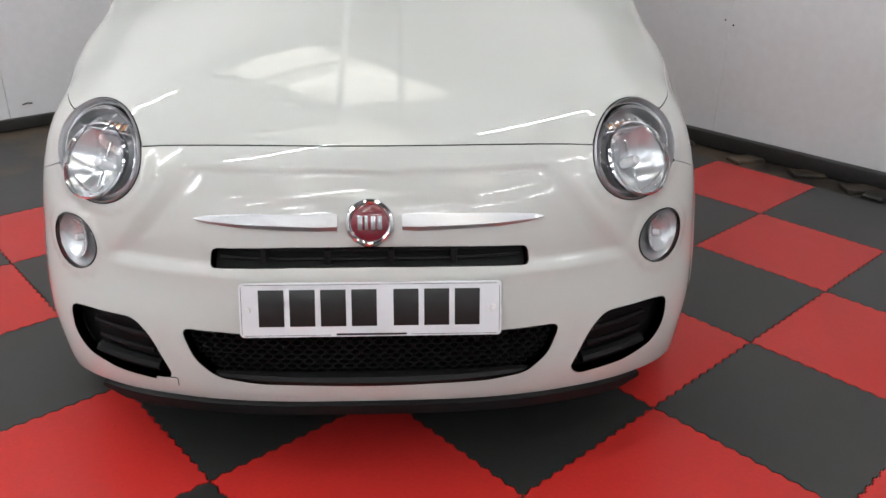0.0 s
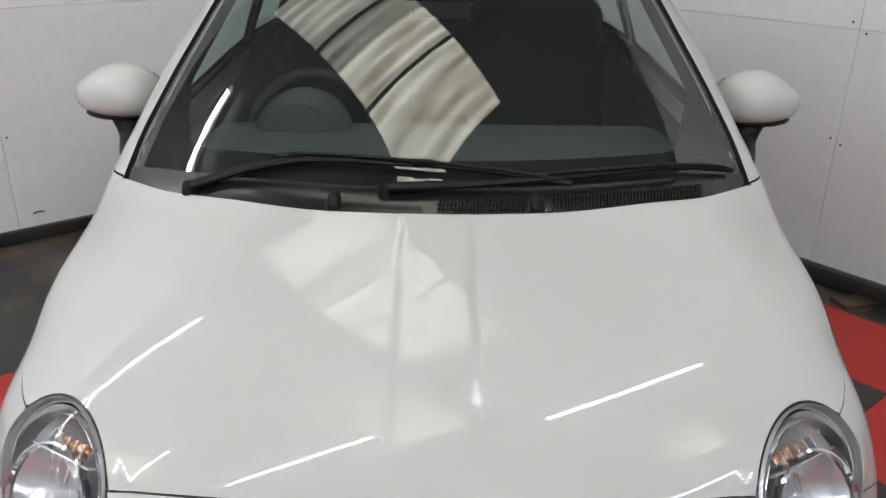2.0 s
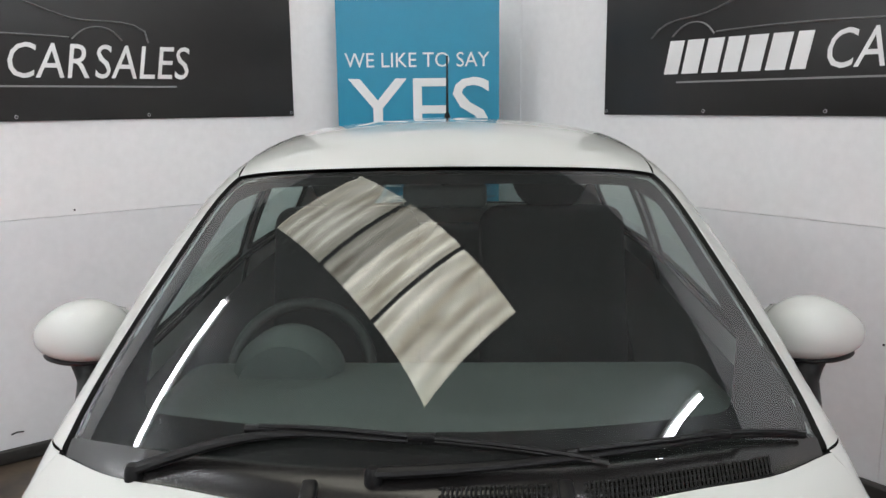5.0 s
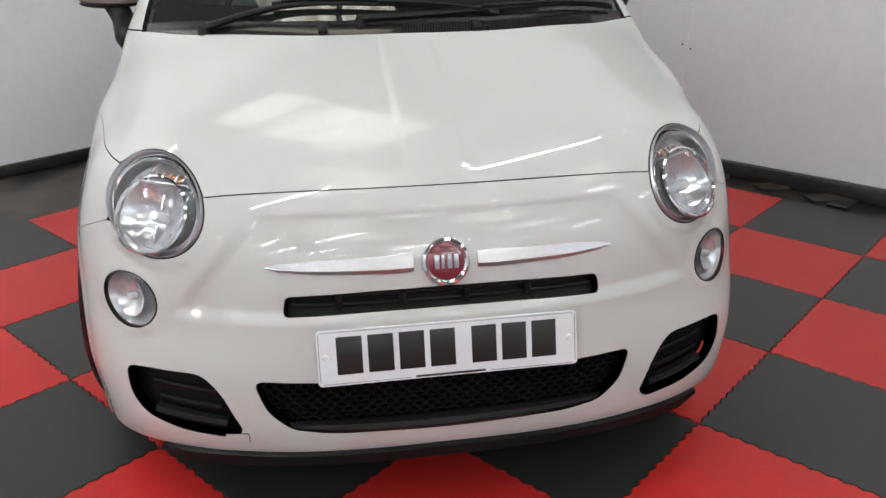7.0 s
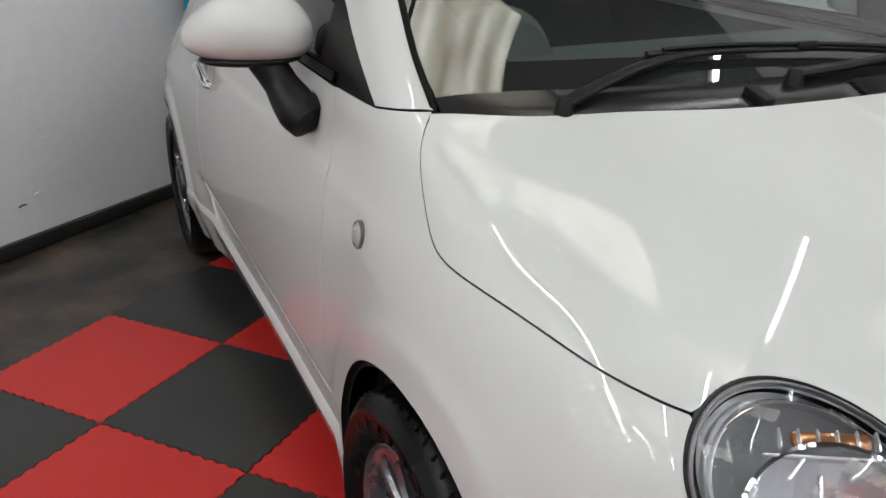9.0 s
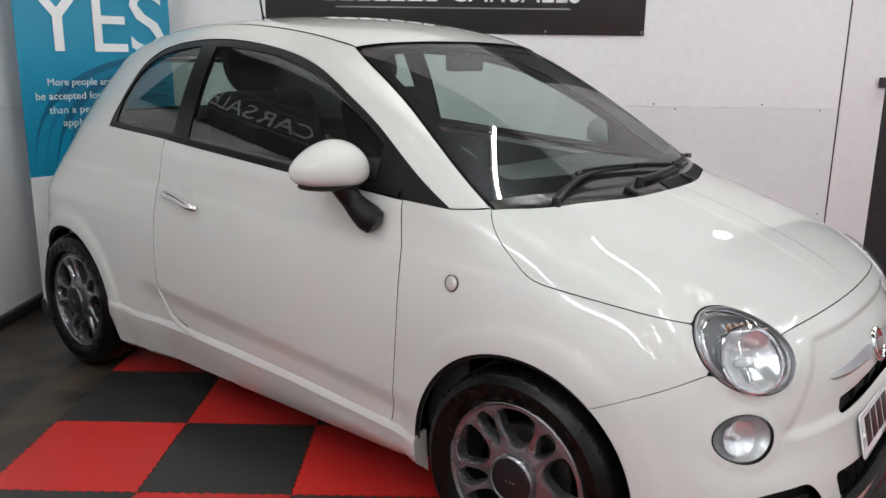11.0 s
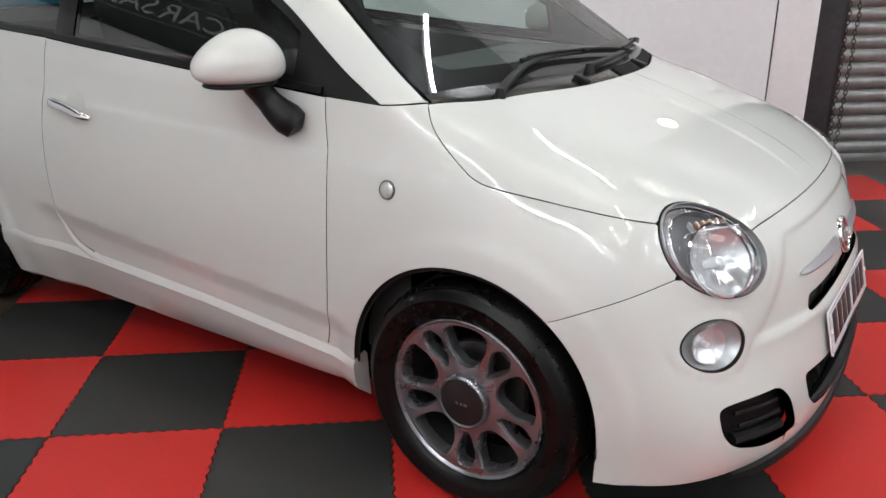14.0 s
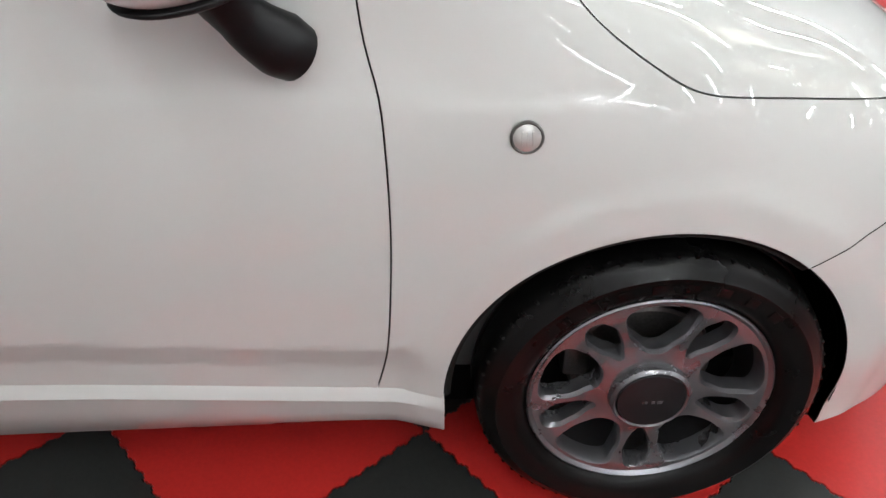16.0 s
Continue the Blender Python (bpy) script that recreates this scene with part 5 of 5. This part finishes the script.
# end post of the wall, dark steel post, shutter with guide, chain and padlock
pier = part("wall_pier", box((0.1, 0.262, CEILING), (WALL_U + 0.055, -1.797, CEILING / 2), 0.004), WALL, at=ROOM)
tagged(pier, "white painted timber pier at the wall's end", "pier", kind="structure")
post = part("shutter_post", box((0.16, 0.15, 3.0), (WALL_U + 0.09, -2.006, 1.5), 0.004), DARK_STEEL, at=ROOM)
tagged(post, "black steel post beside the roller shutter", "post", kind="structure")
shutter = thing("roller_shutter", "closed galvanised steel roller shutter with curved slats", "shutter", at=ROOM)
part("guide_rail", box((0.07, 0.07, 3.0), (WALL_U + 0.12, -2.118, 1.5), 0.004), DARK_STEEL, shutter, "dark steel guide rail")
part("guide_rail", box((0.07, 0.07, 3.0), (WALL_U + 0.12, -4.66, 1.5), 0.004), DARK_STEEL, shutter, "dark steel guide rail")
pitch, rows = 0.082, 36
profile = [(0.0, 0.0), (0.006, 0.003), (0.012, 0.012), (0.016, 0.028), (0.017, 0.042), (0.015, 0.056), (0.009, 0.068), (0.002, 0.074), (-0.004, 0.077), (-0.004, 0.082)]
slat = mesh([(-a, y, b) for y in (-2.1, -4.68) for a, b in profile], [(i, i + 1, len(profile) + i + 1, len(profile) + i) for i in range(len(profile) - 1)], True)
slat.materials.append(GALV)
for r in range(rows):
    ob = new("slat", slat)
    ob.parent = shutter
    ob.matrix_basis = pose(WALL_U + 0.115, 0, 0.055 + r * pitch)
part("bottom_rail", box((0.03, 2.56, 0.055), (WALL_U + 0.115, -3.39, 0.03), 0.004), GALV, shutter, "steel bottom rail")
link = lathe([(0.011 + 0.0028 * math.cos(a), 0.0028 * math.sin(a)) for a in np.linspace(0, 2 * math.pi, 6, endpoint=False)], 12, "Y", True)
for v in link.verts:
    v.co.z *= 1.45
me = bpy.data.meshes.new("chain_link")
link.to_mesh(me)
link.free()
me.materials.append(RUST)
for start, top, bottom, lean in ((-2.185, 2.9, 0.05, 0.0), (-2.14, 2.9, 0.06, 0.02)):
    chain = thing("shutter_chain", "rusty steel hand chain hanging beside the shutter", "chain", "shutter chains", at=ROOM)
    n = int((top - bottom) / 0.0255)
    for k in range(n):
        ob = new("chain_link", me)
        ob.parent = chain
        z = bottom + k * 0.0255
        ob.matrix_basis = pose(WALL_U + 0.055 - 0.02 * math.sin(k * 0.05), start + lean * math.sin(k * 0.03) + 0.004 * math.sin(k * 0.7), z, 0, 0, 90 * (k % 2) + 45)
lock = thing("padlock", "steel padlock and hasp on the white pier", "padlock", at=in_room(WALL_U - 0.002, -1.905, 1.2))
part("hasp", box((0.02, 0.05, 0.06), (-0.008, 0.0, 0.02), 0.004), DARK_STEEL, lock)
part("lock_body", box((0.018, 0.034, 0.04), (-0.022, -0.03, -0.055), 0.005), STEEL, lock, "silver padlock body")
part("shackle", tube([(-0.022, -0.04 + 0.0, -0.036), (-0.022, -0.04, -0.01), (-0.022, -0.036, 0.0), (-0.022, -0.03, 0.004), (-0.022, -0.024, 0.0), (-0.022, -0.02, -0.01), (-0.022, -0.02, -0.036)], 0.0035, 8), CHROME, lock)

# scuffs on the boards
for n, (u, z, w) in enumerate(((0.575, 0.185, 0.035), (0.66, 0.215, 0.05), (0.745, 0.43, 0.03), (0.73, 0.465, 0.03), (-0.12, 0.12, 0.05))):
    part("scuff", tube([(u - w / 2, WALL_V - 0.001, z), (u, WALL_V - 0.0025, z + 0.006), (u + w / 2, WALL_V - 0.001, z + 0.002)], 0.0035, 6), DARK_STEEL if n in (0, 4) else WALL_LOW, wall_north, "scraped dent in the board")

# the two dealer boards: black, white words, a car's outline in grey
def words(text, height, width, parent, at, mat=SIGN_WHITE, shear=0.0, depth=0.0008):
    """A line of lettering; each letter is a part of its own."""
    me = lettering(text, height, depth, shear, 1.0, width)
    bm = bmesh.new()
    bm.from_mesh(me)
    bpy.data.meshes.remove(me)
    left, spans = set(bm.faces), []
    while left:
        todo, island = [left.pop()], []
        while todo:
            f = todo.pop()
            island.append(f)
            for v in f.verts:
                for g in v.link_faces:
                    if g in left:
                        left.remove(g)
                        todo.append(g)
        x = [v.co.x - shear * v.co.y for f in island for v in f.verts]
        spans.append([min(x), max(x), island])
    spans.sort(key=lambda a: a[0])
    letters = []
    for a, b, f in spans:
        if letters and a < letters[-1][1] - 0.5 * min(b - a, letters[-1][1] - letters[-1][0]):
            letters[-1][1], letters[-1][2] = max(b, letters[-1][1]), letters[-1][2] + f
        else:
            letters.append([a, b, f])
    for a, b, fs in letters:
        ids = {v: i for i, v in enumerate({v for f in fs for v in f.verts})}
        part("letter", mesh([tuple(v.co) for v in ids], [[ids[v] for v in f.verts] for f in fs]), mat, parent, at=at)
    bm.free()


def sign_board(name, at, W, x0):
    """The board lies in x and z, its lower left corner at the origin, facing -y; the words begin at x0."""
    sign = thing(name, "wide black sign board with white words and a grey car outline", "sign", "dealer signs", at=at)
    H = 0.92
    part("panel", box((W, 0.01, H), (W / 2, -0.006, H / 2), 0.002), SIGN_BLACK, sign)
    face = pose(0, -0.0125, 0, 90, 0, 0)
    x = x0
    for w in (0.088, 0.098, 0.092, 0.09, 0.1, 0.1, 0.076):
        part("word_bar", prism([(0, 0), (w * 0.84, 0), (w * 0.84 + 0.03, 0.145), (0.03, 0.145)], 0.002), SIGN_WHITE, sign, at=face @ pose(x, 0.181, 0))
        x += w + 0.005
    words("CAR", 0.145, 0.315, sign, face @ pose(x0 + 0.745, 0.181, 0), shear=0.2)
    words("SALES", 0.145, 0.43, sign, face @ pose(x0 + 1.085, 0.181, 0), shear=0.2)
    part("underline", box((1.375, 0.002, 0.008), (x0 + 0.755, -0.0125, 0.145)), SIGN_GREY, sign)
    for pts in ([(-0.075, 0.345), (-0.03, 0.385), (0.06, 0.415), (0.19, 0.43), (0.32, 0.47), (0.49, 0.52), (0.69, 0.525), (0.86, 0.48), (1.02, 0.43), (1.26, 0.415), (1.32, 0.38), (1.325, 0.34)], [(0.04, 0.345), (0.09, 0.385), (0.15, 0.4), (0.21, 0.385), (0.25, 0.345)], [(1.0, 0.345), (1.05, 0.385), (1.11, 0.4), (1.17, 0.385), (1.21, 0.345)], [(0.26, 0.352), (0.54, 0.36), (0.99, 0.352)]):
        q = through_points(pts, 30)
        part("outline", tube([(x0 + x, -0.012, z) for x, z in q], 0.009, 6, 0.4), SIGN_GREY, sign)
    for x in (0.015, 0.56, 1.1, 1.65, W - 0.015):
        for z in (0.018, H - 0.018):
            part("eyelet", lathe([(0.0045, -0.003), (0.0075, -0.003), (0.008, 0.0)], 14, "Y"), SATIN, sign, at=pose(x, -0.011, z))
    return sign


sign_board("sign_board", in_room(1.295 - 2.39, WALL_V - 0.001, 1.478), 2.39, 0.344)
sign_board("sign_board", in_room(WALL_U - 0.001, 1.77, 1.472, 0, 0, -90), 2.23, 0.347)

# pull-up banner in the corner
bx0, bx1, by = -0.592, 0.245, 3.1
banner = thing("pull_up_banner", "tall teal pull-up banner with white words, standing in the corner", "banner", at=pose(bx0, by, 0))
W = bx1 - bx0
part("base", lathe([(0.0, 0.0), (0.04, 0.0), (0.045, 0.02), (0.045, W - 0.02), (0.04, W), (0.0, W)], 24, "X"), SATIN, banner, "silver roller base", at=pose(0, 0, 0.046))
part("lower_sheet", box((W, 0.003, 0.64), (W / 2, 0, 0.4), 0.0), SIGN_WHITE, banner, "white lower part of the banner")
part("sheet", box((W, 0.003, 1.35), (W / 2, 0, 0.72 + 0.675)), TEAL, banner, "teal printed sheet")
part("top_rail", box((W, 0.02, 0.025), (W / 2, 0, 2.07), 0.004), SATIN, banner)
part("pole", tube([(W / 2, 0.03, 0.05), (W / 2, 0.03, 2.07)], 0.01, 8), SATIN, banner)
face = pose(0, -0.003, 0, 90, 0, 0)
for n in range(11):
    low, high, wide = 0.02 + 0.055 * n, 1.36 - 0.05 * n, 0.05 + 0.012 * (n % 4)
    mid = through_points([(low, 0.722), (low + 0.1, 0.86 + 0.2 * (1 - n / 11)), (low + 0.28, 0.98 + 0.22 * (1 - n / 11)), (W + 0.3, high - 0.02)], 22)
    mid = mid[mid[:, 0] < W - 0.002]
    k = np.sin(np.linspace(0.15, math.pi - 0.1, len(mid)))[:, None] * (0, 0.5 * wide)
    streak = np.concatenate([mid - k, (mid + k)[::-1]])
    streak[:, 1] = np.clip(streak[:, 1], 0.721, 2.0)
    part("printed_streak", prism([tuple(p) for p in streak], 0.0005), (TEAL_DARK, TEAL_MID)[n % 2], banner, at=face @ pose(0, 0, 0.0002 * n))
up = face @ pose(0, 0, 0.004)
words("WE LIKE TO SAY", 0.073, 0.745, banner, up @ pose(0.042, 1.72, 0))
for x, w, c in ((0.056, 0.305, "Y"), (0.392, 0.184, "E"), (0.597, 0.2, "S")):
    words(c, 0.325, w, banner, up @ pose(x, 1.342, 0))
for x, z, line, w in ((0.13, 1.172, "More people are li", 0.37), (0.065, 1.103, "be accepted for ve", 0.40), (0.125, 1.033, "than a person", 0.31), (0.19, 0.967, "applying", 0.19), (0.262, 0.903, "fi", 0.03)):
    words(line, 0.036, w, banner, up @ pose(x, z, 0))

# ceiling with roof lights and tube lamps
# the last three roof lights are unseen, added to light the far workshop
LIGHTS = [(0.05, 1.02, 0.38, 2.5), (-0.95, -0.25, -0.75, 0.3), (0.9, 1.6, -2.4, -1.7), (-4.2, -3.2, 0.4, 2.4), (-1.95, -1.05, -4.4, -2.4), (-4.2, -3.2, -4.4, -2.4)]
us, vs = sorted({FAR_U, WALL_U, *(x for l in LIGHTS for x in l[:2])}), sorted({FAR_V, WALL_V, *(x for l in LIGHTS for x in l[2:])})
bm = bmesh.new()
for a, b in zip(us, us[1:]):
    for c, d in zip(vs, vs[1:]):
        if not any(l[0] <= (a + b) / 2 <= l[1] and l[2] <= (c + d) / 2 <= l[3] for l in LIGHTS):
            box((b - a, d - c, 0.05), ((a + b) / 2, (c + d) / 2, CEILING + 0.025), 0, 1, bm)
tagged(part("ceiling", bm, CEIL, at=ROOM), "grey lined workshop ceiling with roof lights", "ceiling", kind="structure")


def daylight(name, strength):
    """Grimy ribbed translucent sheet; its own glow stands in for the sky behind it."""
    m = bpy.data.materials.new(name)
    m.use_nodes = True
    nt = m.node_tree
    nt.nodes.clear()
    out, em, no, ramp, geo, long, parts, turns, wave, level, shade = (nt.nodes.new("ShaderNode" + k) for k in ("OutputMaterial", "Emission", "TexNoise", "ValToRGB", "TexCoord", "VectorMath", "SeparateXYZ", "Math", "Math", "MapRange", "Mix"))
    long.operation, long.inputs[1].default_value = "MULTIPLY", (0.7, 3.2, 1.0)
    no.inputs["Scale"].default_value, no.inputs["Detail"].default_value = 2.0, 7
    ramp.color_ramp.elements[0].position, ramp.color_ramp.elements[1].position = 0.38, 0.62
    ramp.color_ramp.elements[0].color, ramp.color_ramp.elements[1].color = (0.50, 0.46, 0.36, 1), (1.0, 0.98, 0.86, 1)
    # a sine paints light ridges and dark valleys, since the glow takes no shading
    turns.operation, turns.inputs[1].default_value, wave.operation = "MULTIPLY", 2 * math.pi / 0.13, "SINE"
    level.inputs["From Min"].default_value, level.inputs["To Min"].default_value, level.inputs["To Max"].default_value = -1.0, 0.66, 1.0
    shade.data_type, shade.blend_type, shade.inputs[0].default_value = "RGBA", "MULTIPLY", 1.0
    em.inputs["Strength"].default_value = strength * 1.15
    for a, b in ((geo.outputs["Object"], long.inputs[0]), (long.outputs[0], no.inputs["Vector"]), (no.outputs["Fac"], ramp.inputs["Fac"]), (geo.outputs["Object"], parts.inputs[0]), (parts.outputs["Y"], turns.inputs[0]), (turns.outputs[0], wave.inputs[0]), (wave.outputs[0], level.inputs["Value"]), (ramp.outputs["Color"], shade.inputs[6]), (level.outputs["Result"], shade.inputs[7]), (shade.outputs[2], em.inputs["Color"]), (em.outputs[0], out.inputs[0])):
        nt.links.new(a, b)
    return m


SHEET = daylight("roof_light_sheet", 6.8)
MID = daylight("roof_light_sheet_dusty", 4.4)
DIRTY = daylight("roof_light_sheet_dirty", 2.9)
TUBE = material("lamp_tube", (0.93, 0.97, 1.0), 0.3, emit=85.0)
for n, (u0, u1, v0, v1) in enumerate(LIGHTS):
    lit = thing("roof_light", "grimy ribbed translucent roof light with dark bars", "roof light", "roof lights", at=ROOM)
    k = int((v1 - v0) / 0.075)
    for i in range(k):
        a, b = v0 + (v1 - v0) * i / k, v0 + (v1 - v0) * (i + 1) / k
        ridge = CEILING + 0.03 + 0.02 * (i % 2)
        dull = DIRTY if 0.53 < i / k < 0.69 else (MID if i / k > 0.69 else SHEET)
        part("ribbed_sheet", mesh([(u0, a, ridge), (u1, a, ridge), (u1, b, CEILING + 0.03 + 0.02 * ((i + 1) % 2)), (u0, b, CEILING + 0.03 + 0.02 * ((i + 1) % 2))], [(0, 1, 2, 3)]), dull, lit)
    for t in (0.33, 0.67):
        part("glazing_bar", box((u1 - u0, 0.03, 0.04), ((u0 + u1) / 2, v0 + (v1 - v0) * t, CEILING + 0.0)), DARK_STEEL, lit)
# tubes three to seven follow reflections; the rest are unseen, added to fill light
for u, v, w in ((-3.4, 0.6, 1.75), (-3.0, -1.6, 1.75), (-1.58, 2.25, 1.75), (1.22, -0.85, 1.75), (-1.75, -0.35, 1.75), (-1.3, -2.75, 1.75), (0.6, -3.3, 1.75), (-6.95, 2.0, 1.75), (-6.95, -0.9, 1.75), (-6.95, -3.4, 1.75), (-6.95, -5.8, 1.75), (-5.0, -7.45, 1.75), (-2.6, -7.45, 1.75), (0.0, -7.45, 1.75), (-3.6, 2.45, 1.75), (-5.2, 1.9, 1.75), (-5.2, -0.8, 1.75), (-4.0, -3.4, 1.75), (-1.2, -5.4, 1.75), (1.2, -5.4, 1.75), (-4.0, -6.2, 1.75), (-6.4, 0.6, 1.75), (-6.4, -2.4, 1.75), (-3.2, 2.3, 1.75), (-5.2, 2.5, 1.75), (-6.2, -4.6, 1.75)):
    lit = thing("tube_lamp", "white fluorescent tube lamp under the ceiling", "lamp", "tube lamps", at=in_room(u, v, CEILING - 0.05))
    part("fitting", box((w + 0.06, 0.06, 0.045), (0, 0, 0.02), 0.006), SIGN_WHITE, lit)
    part("tube", lathe([(0.0, -w / 2), (0.02, -w / 2), (0.02, w / 2), (0.0, w / 2)], 12, "X"), TUBE, lit, "glowing tube", at=pose(0, 0, -0.028))
flood = thing("flood_lamp", "round white wall lamp high on the pier", "lamp", at=in_room(WALL_U - 0.02, -1.75, 2.4))
part("housing", lathe([(0.0, 0.02), (0.09, 0.02), (0.095, -0.02), (0.085, -0.04)], 24, "X"), SIGN_WHITE, flood)
part("bulb", lathe([(0.085, -0.035), (0.06, -0.06), (0.0, -0.07)], 24, "X"), material("warm_bulb", (1.0, 0.88, 0.72), 0.3, emit=25.0), flood, "glowing dome")

# interlocking floor tiles
S = 0.482
def tile_mesh(mat):
    """A tile with dovetail teeth on all four sides; its neighbours fit into them."""
    n, d, g = 25, 0.0036, 0.0019
    wave = [(0.0, 0.0)]
    for k in range(n):
        a, b = (k + 0.5) / n - 0.27 / n, (k + 0.5) / n + 0.27 / n
        side = d if k % 2 else -d
        wave += [(a + 0.06 / n, 0), (a - 0.04 / n, side), (b + 0.04 / n, side), (b - 0.06 / n, 0)]
    w = [(t * S, o) for t, o in wave]
    ring_ = [(t, o) for t, o in w] + [(S + o, t) for t, o in w] + [(S - t, S + o2) for t, o2 in [(S - a, b) for a, b in [(S, 0)] + w[:0:-1]]] + [(o, S - t) for t, o in [(S - a, b) for a, b in [(S, 0)] + w[:0:-1]]]
    c = np.array(ring_)
    o = outwards(c if area(c) > 0 else c[::-1])
    c = c - g * (o if area(c) > 0 else o[::-1])
    k = len(c)
    verts = [(x, y, 0.004) for x, y in c] + [(x, y, -0.006) for x, y in c]
    faces = [tuple(range(k))] + [(i, i + k, (i + 1) % k + k, (i + 1) % k) for i in range(k)]
    me = mesh(verts, faces)
    me.materials.append(mat)
    return me


red, black = tile_mesh(TILE_RED), tile_mesh(TILE_BLACK)
U0, V0 = -0.226, 1.632
for i in range(-8, 5):
    for j in range(-14, 1):
        ob = new("tile", red if (i + j) % 2 == 0 else black)
        ob.parent = slab
        ob.matrix_basis = pose(U0 + i * S, V0 + j * S, 0.002)
